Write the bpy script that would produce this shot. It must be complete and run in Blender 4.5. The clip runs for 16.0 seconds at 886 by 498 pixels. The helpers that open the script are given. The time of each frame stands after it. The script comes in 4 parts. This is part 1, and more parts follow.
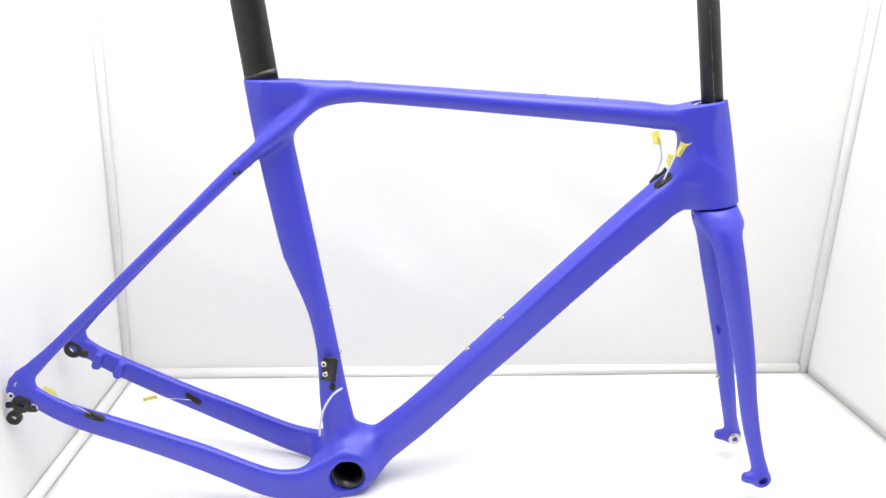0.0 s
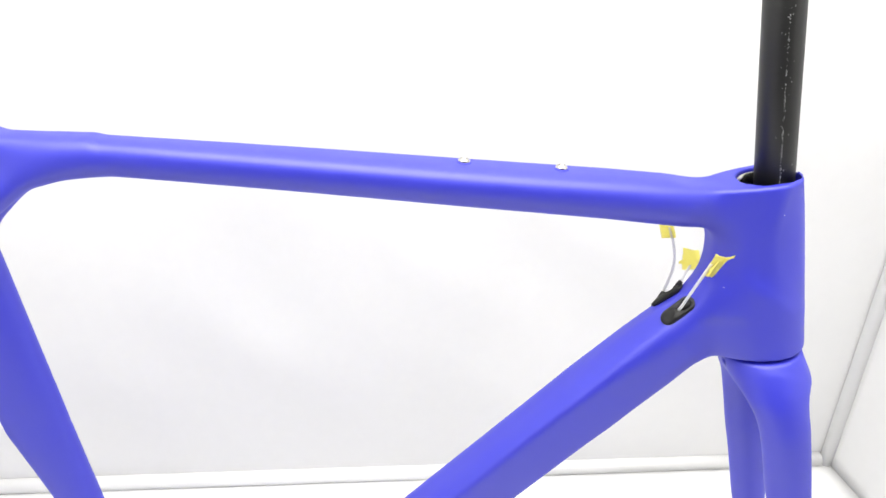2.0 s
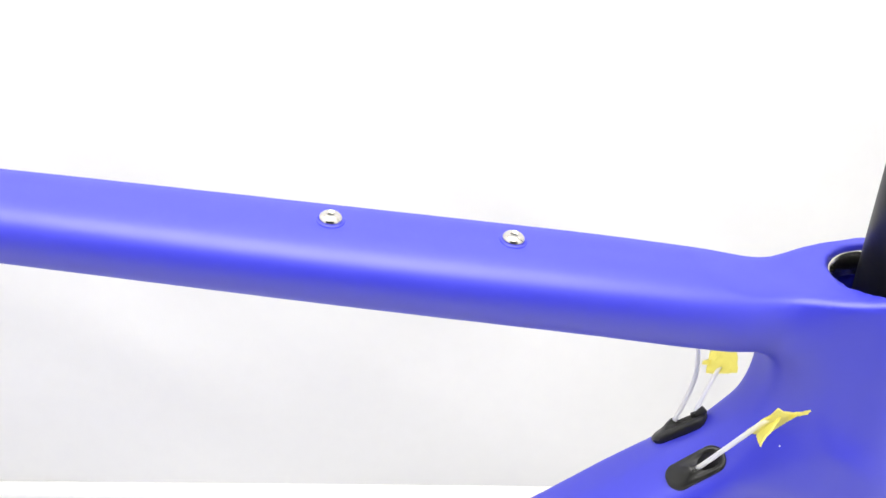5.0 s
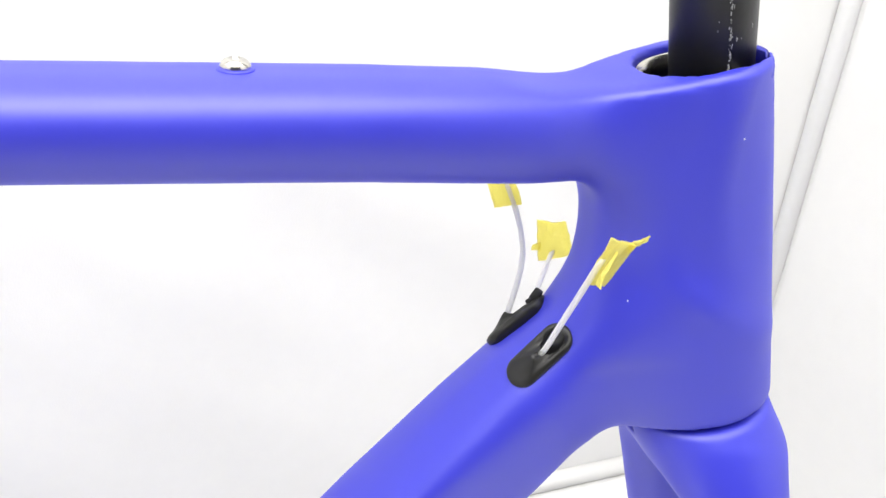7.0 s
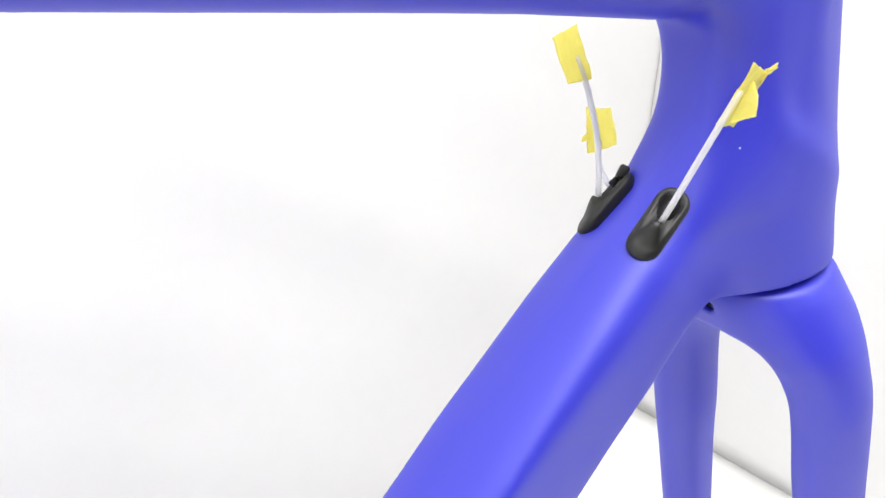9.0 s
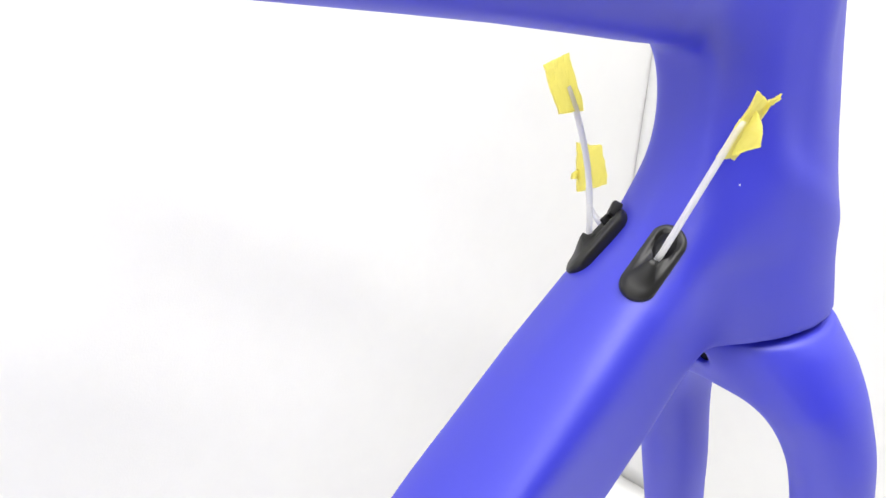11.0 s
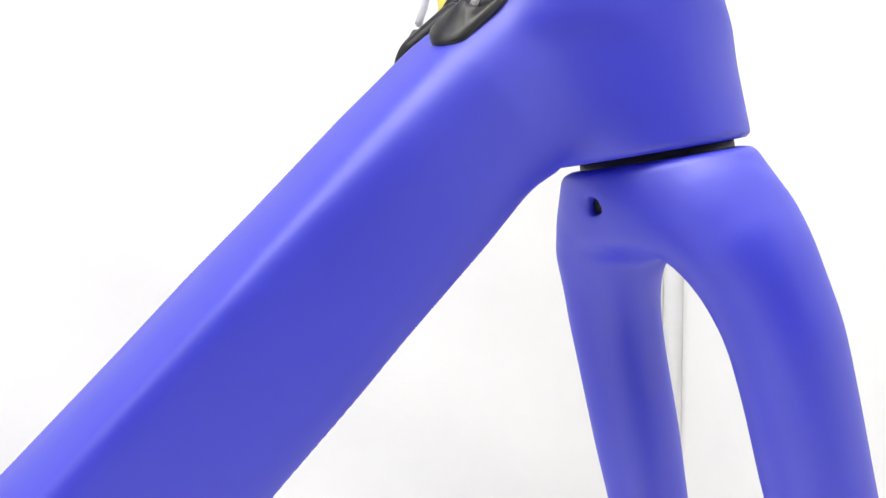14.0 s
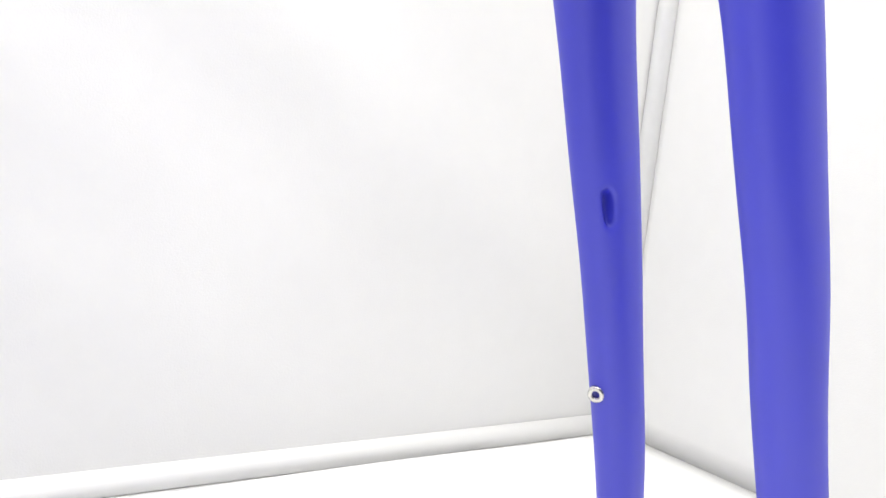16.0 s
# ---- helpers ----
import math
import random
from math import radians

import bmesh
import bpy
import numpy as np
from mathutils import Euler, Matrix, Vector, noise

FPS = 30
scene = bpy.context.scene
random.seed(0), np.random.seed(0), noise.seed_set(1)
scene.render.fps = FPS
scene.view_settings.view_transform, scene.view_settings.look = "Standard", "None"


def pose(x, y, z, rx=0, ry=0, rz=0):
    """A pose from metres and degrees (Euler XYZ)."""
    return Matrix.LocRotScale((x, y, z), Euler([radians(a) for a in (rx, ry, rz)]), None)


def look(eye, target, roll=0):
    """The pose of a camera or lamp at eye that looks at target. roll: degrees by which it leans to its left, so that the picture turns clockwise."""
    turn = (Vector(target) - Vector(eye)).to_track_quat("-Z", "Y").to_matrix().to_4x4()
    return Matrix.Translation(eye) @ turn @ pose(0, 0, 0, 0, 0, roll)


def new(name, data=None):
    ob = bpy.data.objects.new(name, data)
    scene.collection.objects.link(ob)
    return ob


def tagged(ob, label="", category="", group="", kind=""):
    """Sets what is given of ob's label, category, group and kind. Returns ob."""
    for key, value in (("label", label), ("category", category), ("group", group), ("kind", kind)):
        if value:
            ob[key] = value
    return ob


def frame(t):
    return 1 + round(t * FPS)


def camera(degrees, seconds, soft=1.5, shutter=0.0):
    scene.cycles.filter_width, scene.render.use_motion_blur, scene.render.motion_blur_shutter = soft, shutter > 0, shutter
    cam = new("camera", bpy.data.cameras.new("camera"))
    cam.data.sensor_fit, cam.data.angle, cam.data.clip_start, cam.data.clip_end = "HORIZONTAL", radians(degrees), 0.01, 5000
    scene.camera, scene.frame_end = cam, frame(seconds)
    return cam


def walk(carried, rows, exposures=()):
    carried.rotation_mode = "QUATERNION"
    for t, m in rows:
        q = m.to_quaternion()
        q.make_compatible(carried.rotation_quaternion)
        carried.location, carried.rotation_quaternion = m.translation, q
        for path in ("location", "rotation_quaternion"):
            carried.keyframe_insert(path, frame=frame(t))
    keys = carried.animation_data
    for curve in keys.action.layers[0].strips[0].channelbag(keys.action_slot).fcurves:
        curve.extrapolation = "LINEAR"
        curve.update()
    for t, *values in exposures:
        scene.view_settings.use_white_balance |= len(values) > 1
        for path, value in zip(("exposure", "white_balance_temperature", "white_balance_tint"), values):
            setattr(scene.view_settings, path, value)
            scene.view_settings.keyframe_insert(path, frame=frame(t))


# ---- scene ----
cam = camera(60.0, 16.0)
PATH = [
    (0, (0.1254, -0.9487, 0.6727), (0.1284, -0.4729, 0.5192), 0.47),
    (0.5, (0.1723, -0.7996, 0.7013), (0.1466, -0.3310, 0.5288), 1.76),
    (1, (0.1781, -0.6870, 0.7008), (0.1627, -0.2220, 0.5178), 1.69),
    (1.5, (0.1666, -0.5677, 0.7142), (0.2016, -0.1076, 0.5216), 1.82),
    (2, (0.2070, -0.4740, 0.7210), (0.2380, -0.0209, 0.5131), 1.93),
    (2.5, (0.2349, -0.3580, 0.7313), (0.2721, 0.0822, 0.4970), 5.19),
    (3, (0.2519, -0.3029, 0.7256), (0.2835, 0.1307, 0.4785), 5.23),
    (3.5, (0.2473, -0.2785, 0.7264), (0.2805, 0.1464, 0.4650), 6.11),
    (5.8, (0.2802, -0.1975, 0.6854), (0.3258, 0.2216, 0.4165), 5.33),
    (6, (0.2808, -0.1910, 0.6803), (0.3419, 0.2274, 0.4134), 4.87),
    (6.5, (0.3114, -0.2084, 0.6437), (0.3929, 0.2182, 0.3959), 2.90),
    (7, (0.3130, -0.2094, 0.6145), (0.4365, 0.2165, 0.3836), 1.30),
    (7.5, (0.2893, -0.1869, 0.5847), (0.4842, 0.2215, 0.3720), 0.66),
    (8, (0.2602, -0.1694, 0.5718), (0.4988, 0.2225, 0.3731), 1.16),
    (8.5, (0.2367, -0.1598, 0.5600), (0.4878, 0.2221, 0.3572), 1.03),
    (9, (0.2236, -0.1604, 0.5565), (0.4764, 0.2178, 0.3490), -0.51),
    (9.2, (0.2266, -0.1594, 0.5563), (0.4820, 0.2155, 0.3459), 0.12),
    (11.3, (0.2334, -0.1453, 0.5359), (0.5065, 0.2390, 0.3695), 1.56),
    (11.5, (0.2379, -0.1434, 0.5288), (0.5141, 0.2399, 0.3650), 1.17),
    (12, (0.2565, -0.1595, 0.4790), (0.5281, 0.2419, 0.3560), 3.03),
    (12.5, (0.2755, -0.1623, 0.4566), (0.5434, 0.2491, 0.3621), 2.39),
    (13, (0.2962, -0.1725, 0.4200), (0.5455, 0.2567, 0.3594), 0.98),
    (13.5, (0.3114, -0.1751, 0.4064), (0.5511, 0.2631, 0.3837), -1.19),
    (14, (0.3064, -0.1825, 0.4055), (0.5385, 0.2602, 0.3962), -1.33),
    (14.5, (0.3091, -0.1936, 0.3991), (0.5320, 0.2536, 0.3821), -0.33),
    (15, (0.3061, -0.2045, 0.3554), (0.5317, 0.2406, 0.3226), 1.06),
    (15.5, (0.3058, -0.2000, 0.2994), (0.5382, 0.2403, 0.2531), 3.38),
    (16, (0.3220, -0.1992, 0.2493), (0.5568, 0.2395, 0.1997), 4.67),
]
walk(cam, [(t, look(eye, target, roll)) for t, eye, target, roll in PATH])

# ---- light: a white shooting tent lit by a broad panel of LEDs under its roof ----
world = bpy.data.worlds.new("world")
scene.world = world
world.use_nodes = True
world.node_tree.nodes["Background"].inputs[0].default_value = (1.0, 0.98, 0.96, 1)
world.node_tree.nodes["Background"].inputs[1].default_value = 0.05
scene.view_settings.exposure = 0.16

FLOOR = 0.019
BACK_LEFT, BACK_RIGHT = Vector((-0.440, 0.314, FLOOR)), Vector((0.812, 0.352, FLOOR))
FRONT_LEFT, FRONT_RIGHT = BACK_LEFT + Vector((0.040, -1.20, 0)), BACK_RIGHT + Vector((0.11, -1.20, 0))
TENT_H = 1.55
LEAN_LEFT, LEAN_RIGHT = Vector((-0.02, 0.16, TENT_H)), Vector((0.02, -0.05, TENT_H))   # the corner poles are not quite upright


def area_lamp(name, m, w, h, watts, colour=(1, 0.985, 0.95)):
    data = bpy.data.lights.new(name, "AREA")
    data.shape, data.size, data.size_y, data.energy, data.color = "RECTANGLE", w, h, watts, colour
    ob = new(name, data)
    ob.matrix_world = m
    return ob


area_lamp("led_panel_light", pose(0.22, -0.36, FLOOR + TENT_H - 0.06), 1.15, 0.95, 22.6)


# ---- materials ----
def material(name, base, rough=0.5, metal=0.0, spec=0.5, scale=60.0, vary=0.06, bump=0.0, bump_scale=400.0, coarse=6.0):
    """A painted, plastic or metal surface with faint variation at two scales and fine relief."""
    mat = bpy.data.materials.new(name)
    mat.use_nodes = True
    nt = mat.node_tree
    bsdf = nt.nodes["Principled BSDF"]
    coord = nt.nodes.new("ShaderNodeTexCoord")
    fine, broad = nt.nodes.new("ShaderNodeTexNoise"), nt.nodes.new("ShaderNodeTexNoise")
    fine.inputs["Scale"].default_value, broad.inputs["Scale"].default_value = scale, coarse
    fine.inputs["Detail"].default_value = 4
    for n in (fine, broad):
        nt.links.new(coord.outputs["Object"], n.inputs["Vector"])
    add = nt.nodes.new("ShaderNodeMath")
    add.operation = "ADD"
    nt.links.new(fine.outputs["Fac"], add.inputs[0])
    nt.links.new(broad.outputs["Fac"], add.inputs[1])
    ramp = nt.nodes.new("ShaderNodeMapRange")
    ramp.inputs["From Min"].default_value, ramp.inputs["From Max"].default_value = 0.6, 1.4
    nt.links.new(add.outputs[0], ramp.inputs["Value"])
    mix = nt.nodes.new("ShaderNodeMix")
    mix.data_type = "RGBA"
    mix.inputs["A"].default_value = (*[c * (1 - vary) for c in base], 1)
    mix.inputs["B"].default_value = (*[min(1, c * (1 + vary)) for c in base], 1)
    nt.links.new(ramp.outputs["Result"], mix.inputs["Factor"])
    nt.links.new(mix.outputs["Result"], bsdf.inputs["Base Color"])
    rr = nt.nodes.new("ShaderNodeMapRange")
    rr.inputs["To Min"].default_value, rr.inputs["To Max"].default_value = rough * 0.9, min(1, rough * 1.1)
    nt.links.new(fine.outputs["Fac"], rr.inputs["Value"])
    nt.links.new(rr.outputs["Result"], bsdf.inputs["Roughness"])
    bsdf.inputs["Metallic"].default_value = metal
    bsdf.inputs["Specular IOR Level"].default_value = spec
    if bump:
        bn, bb = nt.nodes.new("ShaderNodeTexNoise"), nt.nodes.new("ShaderNodeBump")
        bn.inputs["Scale"].default_value = bump_scale
        nt.links.new(coord.outputs["Object"], bn.inputs["Vector"])
        nt.links.new(bn.outputs["Fac"], bb.inputs["Height"])
        bb.inputs["Strength"].default_value, bb.inputs["Distance"].default_value = bump, 0.001
        nt.links.new(bb.outputs["Normal"], bsdf.inputs["Normal"])
    return mat


BLUE = material("matte_blue_paint", (0.025, 0.029, 0.55), 0.50, spec=1.0, vary=0.025, bump=0.02, bump_scale=1500)
FABRIC = material("white_tent_fabric", (0.80, 0.80, 0.795), 0.9, spec=0.2, vary=0.014, bump=0.15, bump_scale=900, coarse=2.5)
ROOM = material("unseen_room_grey", (0.26, 0.26, 0.26), 0.8, vary=0.04, coarse=1.5)
PIPE = material("white_pipe_sleeve", (0.92, 0.92, 0.915), 0.6, vary=0.015)
SHEET = material("white_floor_sheet", (0.88, 0.88, 0.88), 0.6, spec=0.3, vary=0.012, coarse=3)
CARBON = material("raw_black_carbon", (0.009, 0.0088, 0.0082), 0.45, spec=0.5, vary=0.25, bump=0.06, bump_scale=700, scale=120)
STEERER = material("unpainted_carbon_tube", (0.008, 0.008, 0.008), 0.44, spec=0.5, vary=0.3, bump=0.05, bump_scale=500, scale=90)
BAND = material("polished_carbon", (0.0085, 0.0082, 0.0078), 0.38, spec=0.5, vary=0.4, scale=220)
RUBBER = material("black_plastic", (0.011, 0.011, 0.011), 0.42, spec=0.5, vary=0.15)
STEEL = material("steel_screw", (0.64, 0.62, 0.58), 0.22, metal=1.0, vary=0.08)
# black of plug and seal, also painted into holes as their shade
DARK = material("black_and_hole_shade", (0.008, 0.008, 0.01), 0.5, vary=0.1)
SLEEVE = material("dark_carbon_sleeve", (0.02, 0.02, 0.03), 0.25, vary=0.2)
SEAM = material("resin_seam", (0.25, 0.25, 0.25), 0.4, vary=0.5, scale=900)
LINER = material("white_cable_liner", (0.88, 0.88, 0.88), 0.35, vary=0.02)
PALE = material("pale_bare_metal", (0.75, 0.76, 0.76), 0.35, vary=0.02)
TAPE = material("yellow_masking_tape", (0.95, 0.87, 0.33), 0.6, spec=0.3, vary=0.05, coarse=40, bump=0.2, bump_scale=600)


def let_through(mat, colour, share):
    """Thin paper or plastic that light passes."""
    nt = mat.node_tree
    thin, both = nt.nodes.new("ShaderNodeBsdfTranslucent"), nt.nodes.new("ShaderNodeMixShader")
    thin.inputs["Color"].default_value, both.inputs["Fac"].default_value = (*colour, 1), share
    nt.links.new(nt.nodes["Principled BSDF"].outputs[0], both.inputs[1])
    nt.links.new(thin.outputs[0], both.inputs[2])
    nt.links.new(both.outputs[0], nt.nodes["Material Output"].inputs["Surface"])


let_through(TAPE, (0.98, 0.93, 0.42), 0.85)
let_through(LINER, (0.95, 0.95, 0.95), 0.5)


# ---- building helpers ----
def part(name, bm, mat, parent=None, label="", smooth=True):
    me = bpy.data.meshes.new(name)
    bm.to_mesh(me)
    bm.free()
    if smooth:
        for p in me.polygons:
            p.use_smooth = True
    me.materials.append(mat)
    ob = new(name, me)
    if parent:
        ob.parent = parent
    if label:
        tagged(ob, label)
    return ob


def thing(name, label, category, group="", kind=""):
    return tagged(new(name), label, category, group, kind)


def basis(z, x=(1, 0, 0)):
    """A turn whose z axis is the given way."""
    z = Vector(z).normalized()
    x = Vector(x)
    x = (x - z * x.dot(z)).normalized()
    return Matrix((x, z.cross(x), z)).transposed().to_4x4()


def revolve(profile, m, n=32):
    """A body turned round the z axis of m from (radius, height) pairs."""
    bm = bmesh.new()
    rings = []
    for r, z in profile:
        rings.append([bm.verts.new(m @ Vector((r * math.cos(2 * math.pi * i / n), r * math.sin(2 * math.pi * i / n), z))) for i in range(n)])
    for a, b in zip(rings, rings[1:]):
        for i in range(n):
            bm.faces.new((a[i], a[(i + 1) % n], b[(i + 1) % n], b[i]))
    bm.faces.new(rings[0][::-1])
    bm.faces.new(rings[-1])
    bmesh.ops.recalc_face_normals(bm, faces=bm.faces)
    return bm


def ring(loop, m, n=32):
    """A hollow body turned round the z axis of m from a closed loop of (radius, height) pairs."""
    bm = bmesh.new()
    rows = [[bm.verts.new(m @ Vector((r * math.cos(2 * math.pi * i / n), r * math.sin(2 * math.pi * i / n), z))) for i in range(n)] for r, z in loop]
    for a, b in zip(rows, rows[1:] + rows[:1]):
        for i in range(n):
            bm.faces.new((a[i], a[(i + 1) % n], b[(i + 1) % n], b[i]))
    bmesh.ops.recalc_face_normals(bm, faces=bm.faces)
    return bm


def box(m, sx, sy, sz, bevel=0.0):
    bm = bmesh.new()
    bmesh.ops.create_cube(bm, size=1, matrix=m @ Matrix.Diagonal((sx, sy, sz, 1)))
    if bevel:
        bmesh.ops.bevel(bm, geom=bm.edges[:], offset=bevel, segments=3, profile=0.5, affect="EDGES")
    return bm


def sweep(points, radius, n=10, flat=1.0):
    """A round cord along points."""
    bm = bmesh.new()
    pts = [Vector(p) for p in points]
    rings = []
    for i, p in enumerate(pts):
        t = (pts[min(i + 1, len(pts) - 1)] - pts[max(i - 1, 0)]).normalized()
        m = basis(t, (0.3, 1, 0.1))
        rings.append([bm.verts.new(p + m @ Vector((radius * math.cos(2 * math.pi * k / n), radius * flat * math.sin(2 * math.pi * k / n), 0))) for k in range(n)])
    for a, b in zip(rings, rings[1:]):
        for k in range(n):
            bm.faces.new((a[k], a[(k + 1) % n], b[(k + 1) % n], b[k]))
    bm.faces.new(rings[0][::-1])
    bm.faces.new(rings[-1])
    bmesh.ops.recalc_face_normals(bm, faces=bm.faces)
    return bm


# ---- smooth moulded bodies: tubes blended into one skin ----
def spline(rows, step):
    """Rows of numbers eased through by a Catmull-Rom curve, in pieces about step long (by the first three numbers)."""
    rows = np.array(rows, float)
    out = []
    for i in range(len(rows) - 1):
        p0, p1, p2, p3 = rows[max(i - 1, 0)], rows[i], rows[i + 1], rows[min(i + 2, len(rows) - 1)]
        n = max(1, int(round(np.linalg.norm(p2[:3] - p1[:3]) / step)))
        for k in range(n):
            u = k / n
            out.append(0.5 * (2 * p1 + (p2 - p0) * u + (2 * p0 - 5 * p1 + 4 * p2 - p3) * u**2 + (3 * p1 - p0 - 3 * p2 + p3) * u**3))
    out.append(rows[-1])
    return np.array(out)


def smax(a, b, k):
    return np.maximum(a, b) + np.maximum(k - np.abs(a - b), 0) ** 2 / (4 * k)


def smin(a, b, k):
    return np.minimum(a, b) - np.maximum(k - np.abs(a - b), 0) ** 2 / (4 * k)


class Tube:
    """A tube along knots of x, y, z, up, down, side, top flat, bottom flat, widest height: the section is a rounded hexagon
    with those half sizes, or an ellipse where the flats are 0. rounding: radius scale of its edges."""

    def __init__(self, name, knots, rounding=0.012, step=0.03, mirror=False, cap=0.004, lateral=(0, 1, 0), soften=()):
        self.name, self.rounding, self.mirror, self.cap, self.soften = name, rounding, mirror, cap, soften
        self.k = spline(knots, step)
        t = np.gradient(self.k[:, :3], axis=0)
        self.t = t / np.linalg.norm(t, axis=1)[:, None]
        self.lateral = np.array(lateral, float)

    def __call__(self, p):
        q = p.copy()
        if self.mirror:
            q[:, 1] = np.abs(q[:, 1])
        best, idx, tt, over = np.full(len(q), 1e9), np.zeros(len(q), int), np.zeros(len(q)), np.zeros(len(q))
        last = len(self.k) - 2
        for i in range(last + 1):
            a, ab = self.k[i, :3], self.k[i + 1, :3] - self.k[i, :3]
            length = np.linalg.norm(ab)
            t = (q - a) @ ab / length**2
            tc = np.clip(t, 0, 1)
            d = ((q - a - tc[:, None] * ab) ** 2).sum(1)
            m = d < best
            best[m], idx[m], tt[m] = d[m], i, tc[m]
            beyond = np.full(len(q), -1.0)
            if i == 0:
                beyond = np.maximum(beyond, -t * length)
            if i == last:
                beyond = np.maximum(beyond, (t - 1) * length)
            over[m] = beyond[m]
        ka, kb = self.k[idx], self.k[idx + 1]
        s = ka + (kb - ka) * tt[:, None]
        tang = self.t[idx] + (self.t[idx + 1] - self.t[idx]) * tt[:, None]
        tang /= np.linalg.norm(tang, axis=1)[:, None]
        w = self.lateral - tang * (tang @ self.lateral)[:, None]
        w /= np.linalg.norm(w, axis=1)[:, None]
        n = np.cross(tang, w)
        n *= np.where(n[:, 2] < 0, -1, 1)[:, None]
        off = q - s[:, :3]
        v, u = (off * n).sum(1), np.abs((off * w).sum(1))
        up, down, side, ft, fb, mid = s[:, 3], s[:, 4], s[:, 5], s[:, 6], s[:, 7], s[:, 8]
        if self.k[:, 6].max() <= 0:
            hv = np.where(v > 0, up, down)
            k0 = np.sqrt((v / hv) ** 2 + (u / side) ** 2)
            k1 = np.sqrt((v / hv**2) ** 2 + (u / side**2) ** 2)
            d = np.where(k0 > 0.05, k0 * (k0 - 1) / np.maximum(k1, 1e-6), -np.minimum(hv, side))
        else:
            r = self.rounding
            for start, end, there in self.soften:
                r = r + (there - r) * np.clip((s[:, 0] - start) / (end - start), 0, 1)
            d = smax(v - up, -v - down, r)
            d = smax(d, u - side, r)
            for sign, h, f in ((1, up, ft), (-1, down, fb)):
                dv, du = h - sign * mid, side - f
                length = np.sqrt(dv**2 + du**2)
                d = smax(d, ((sign * v - h) * du + (u - f) * dv) / length, r)
        return smax(d, over, self.cap)


class Cylinder:
    def __init__(self, a, b, radius, rounding=0.002, mirror=False):
        self.a, self.b, self.radius, self.rounding, self.mirror = np.array(a, float), np.array(b, float), radius, rounding, mirror

    def __call__(self, p):
        q = p.copy()
        if self.mirror:
            q[:, 1] = np.abs(q[:, 1])
        ab = self.b - self.a
        length = np.linalg.norm(ab)
        t = (q - self.a) @ (ab / length)
        r = np.linalg.norm(q - self.a - t[:, None] * (ab / length), axis=1)
        return smax(r - self.radius, np.maximum(-t, t - length), self.rounding)


class HalfSpace:
    def __init__(self, point, normal):
        self.p, self.n = np.array(point, float), np.array(normal, float) / np.linalg.norm(normal)

    def __call__(self, p):
        return (p - self.p) @ self.n


def faces(active, index, neg, n):
    """The four-sided faces across the edges where the field changes sign."""
    quads = []
    for axis in range(3):
        o1, o2 = [np.eye(3, dtype=int)[(axis + k) % 3] for k in (1, 2)]
        sl = [slice(1, None)] * 3
        sl[axis] = slice(0, None)
        e0 = np.argwhere(neg[tuple(slice(0, n[k]) for k in range(3))] != neg[tuple(slice(1, n[k] + 1) if k == axis else slice(0, n[k]) for k in range(3))])
        e0 = e0[(e0[:, (axis + 1) % 3] > 0) & (e0[:, (axis + 2) % 3] > 0)]
        v = [index[tuple((e0 - s).T)] for s in (o1 + o2, o2, 0 * o1, o1)]
        v = np.stack(v, 1)
        flip = ~neg[tuple(e0.T)]
        v[flip] = v[flip][:, ::-1]
        quads.append(v[(v >= 0).all(1)])
    return np.concatenate(quads)


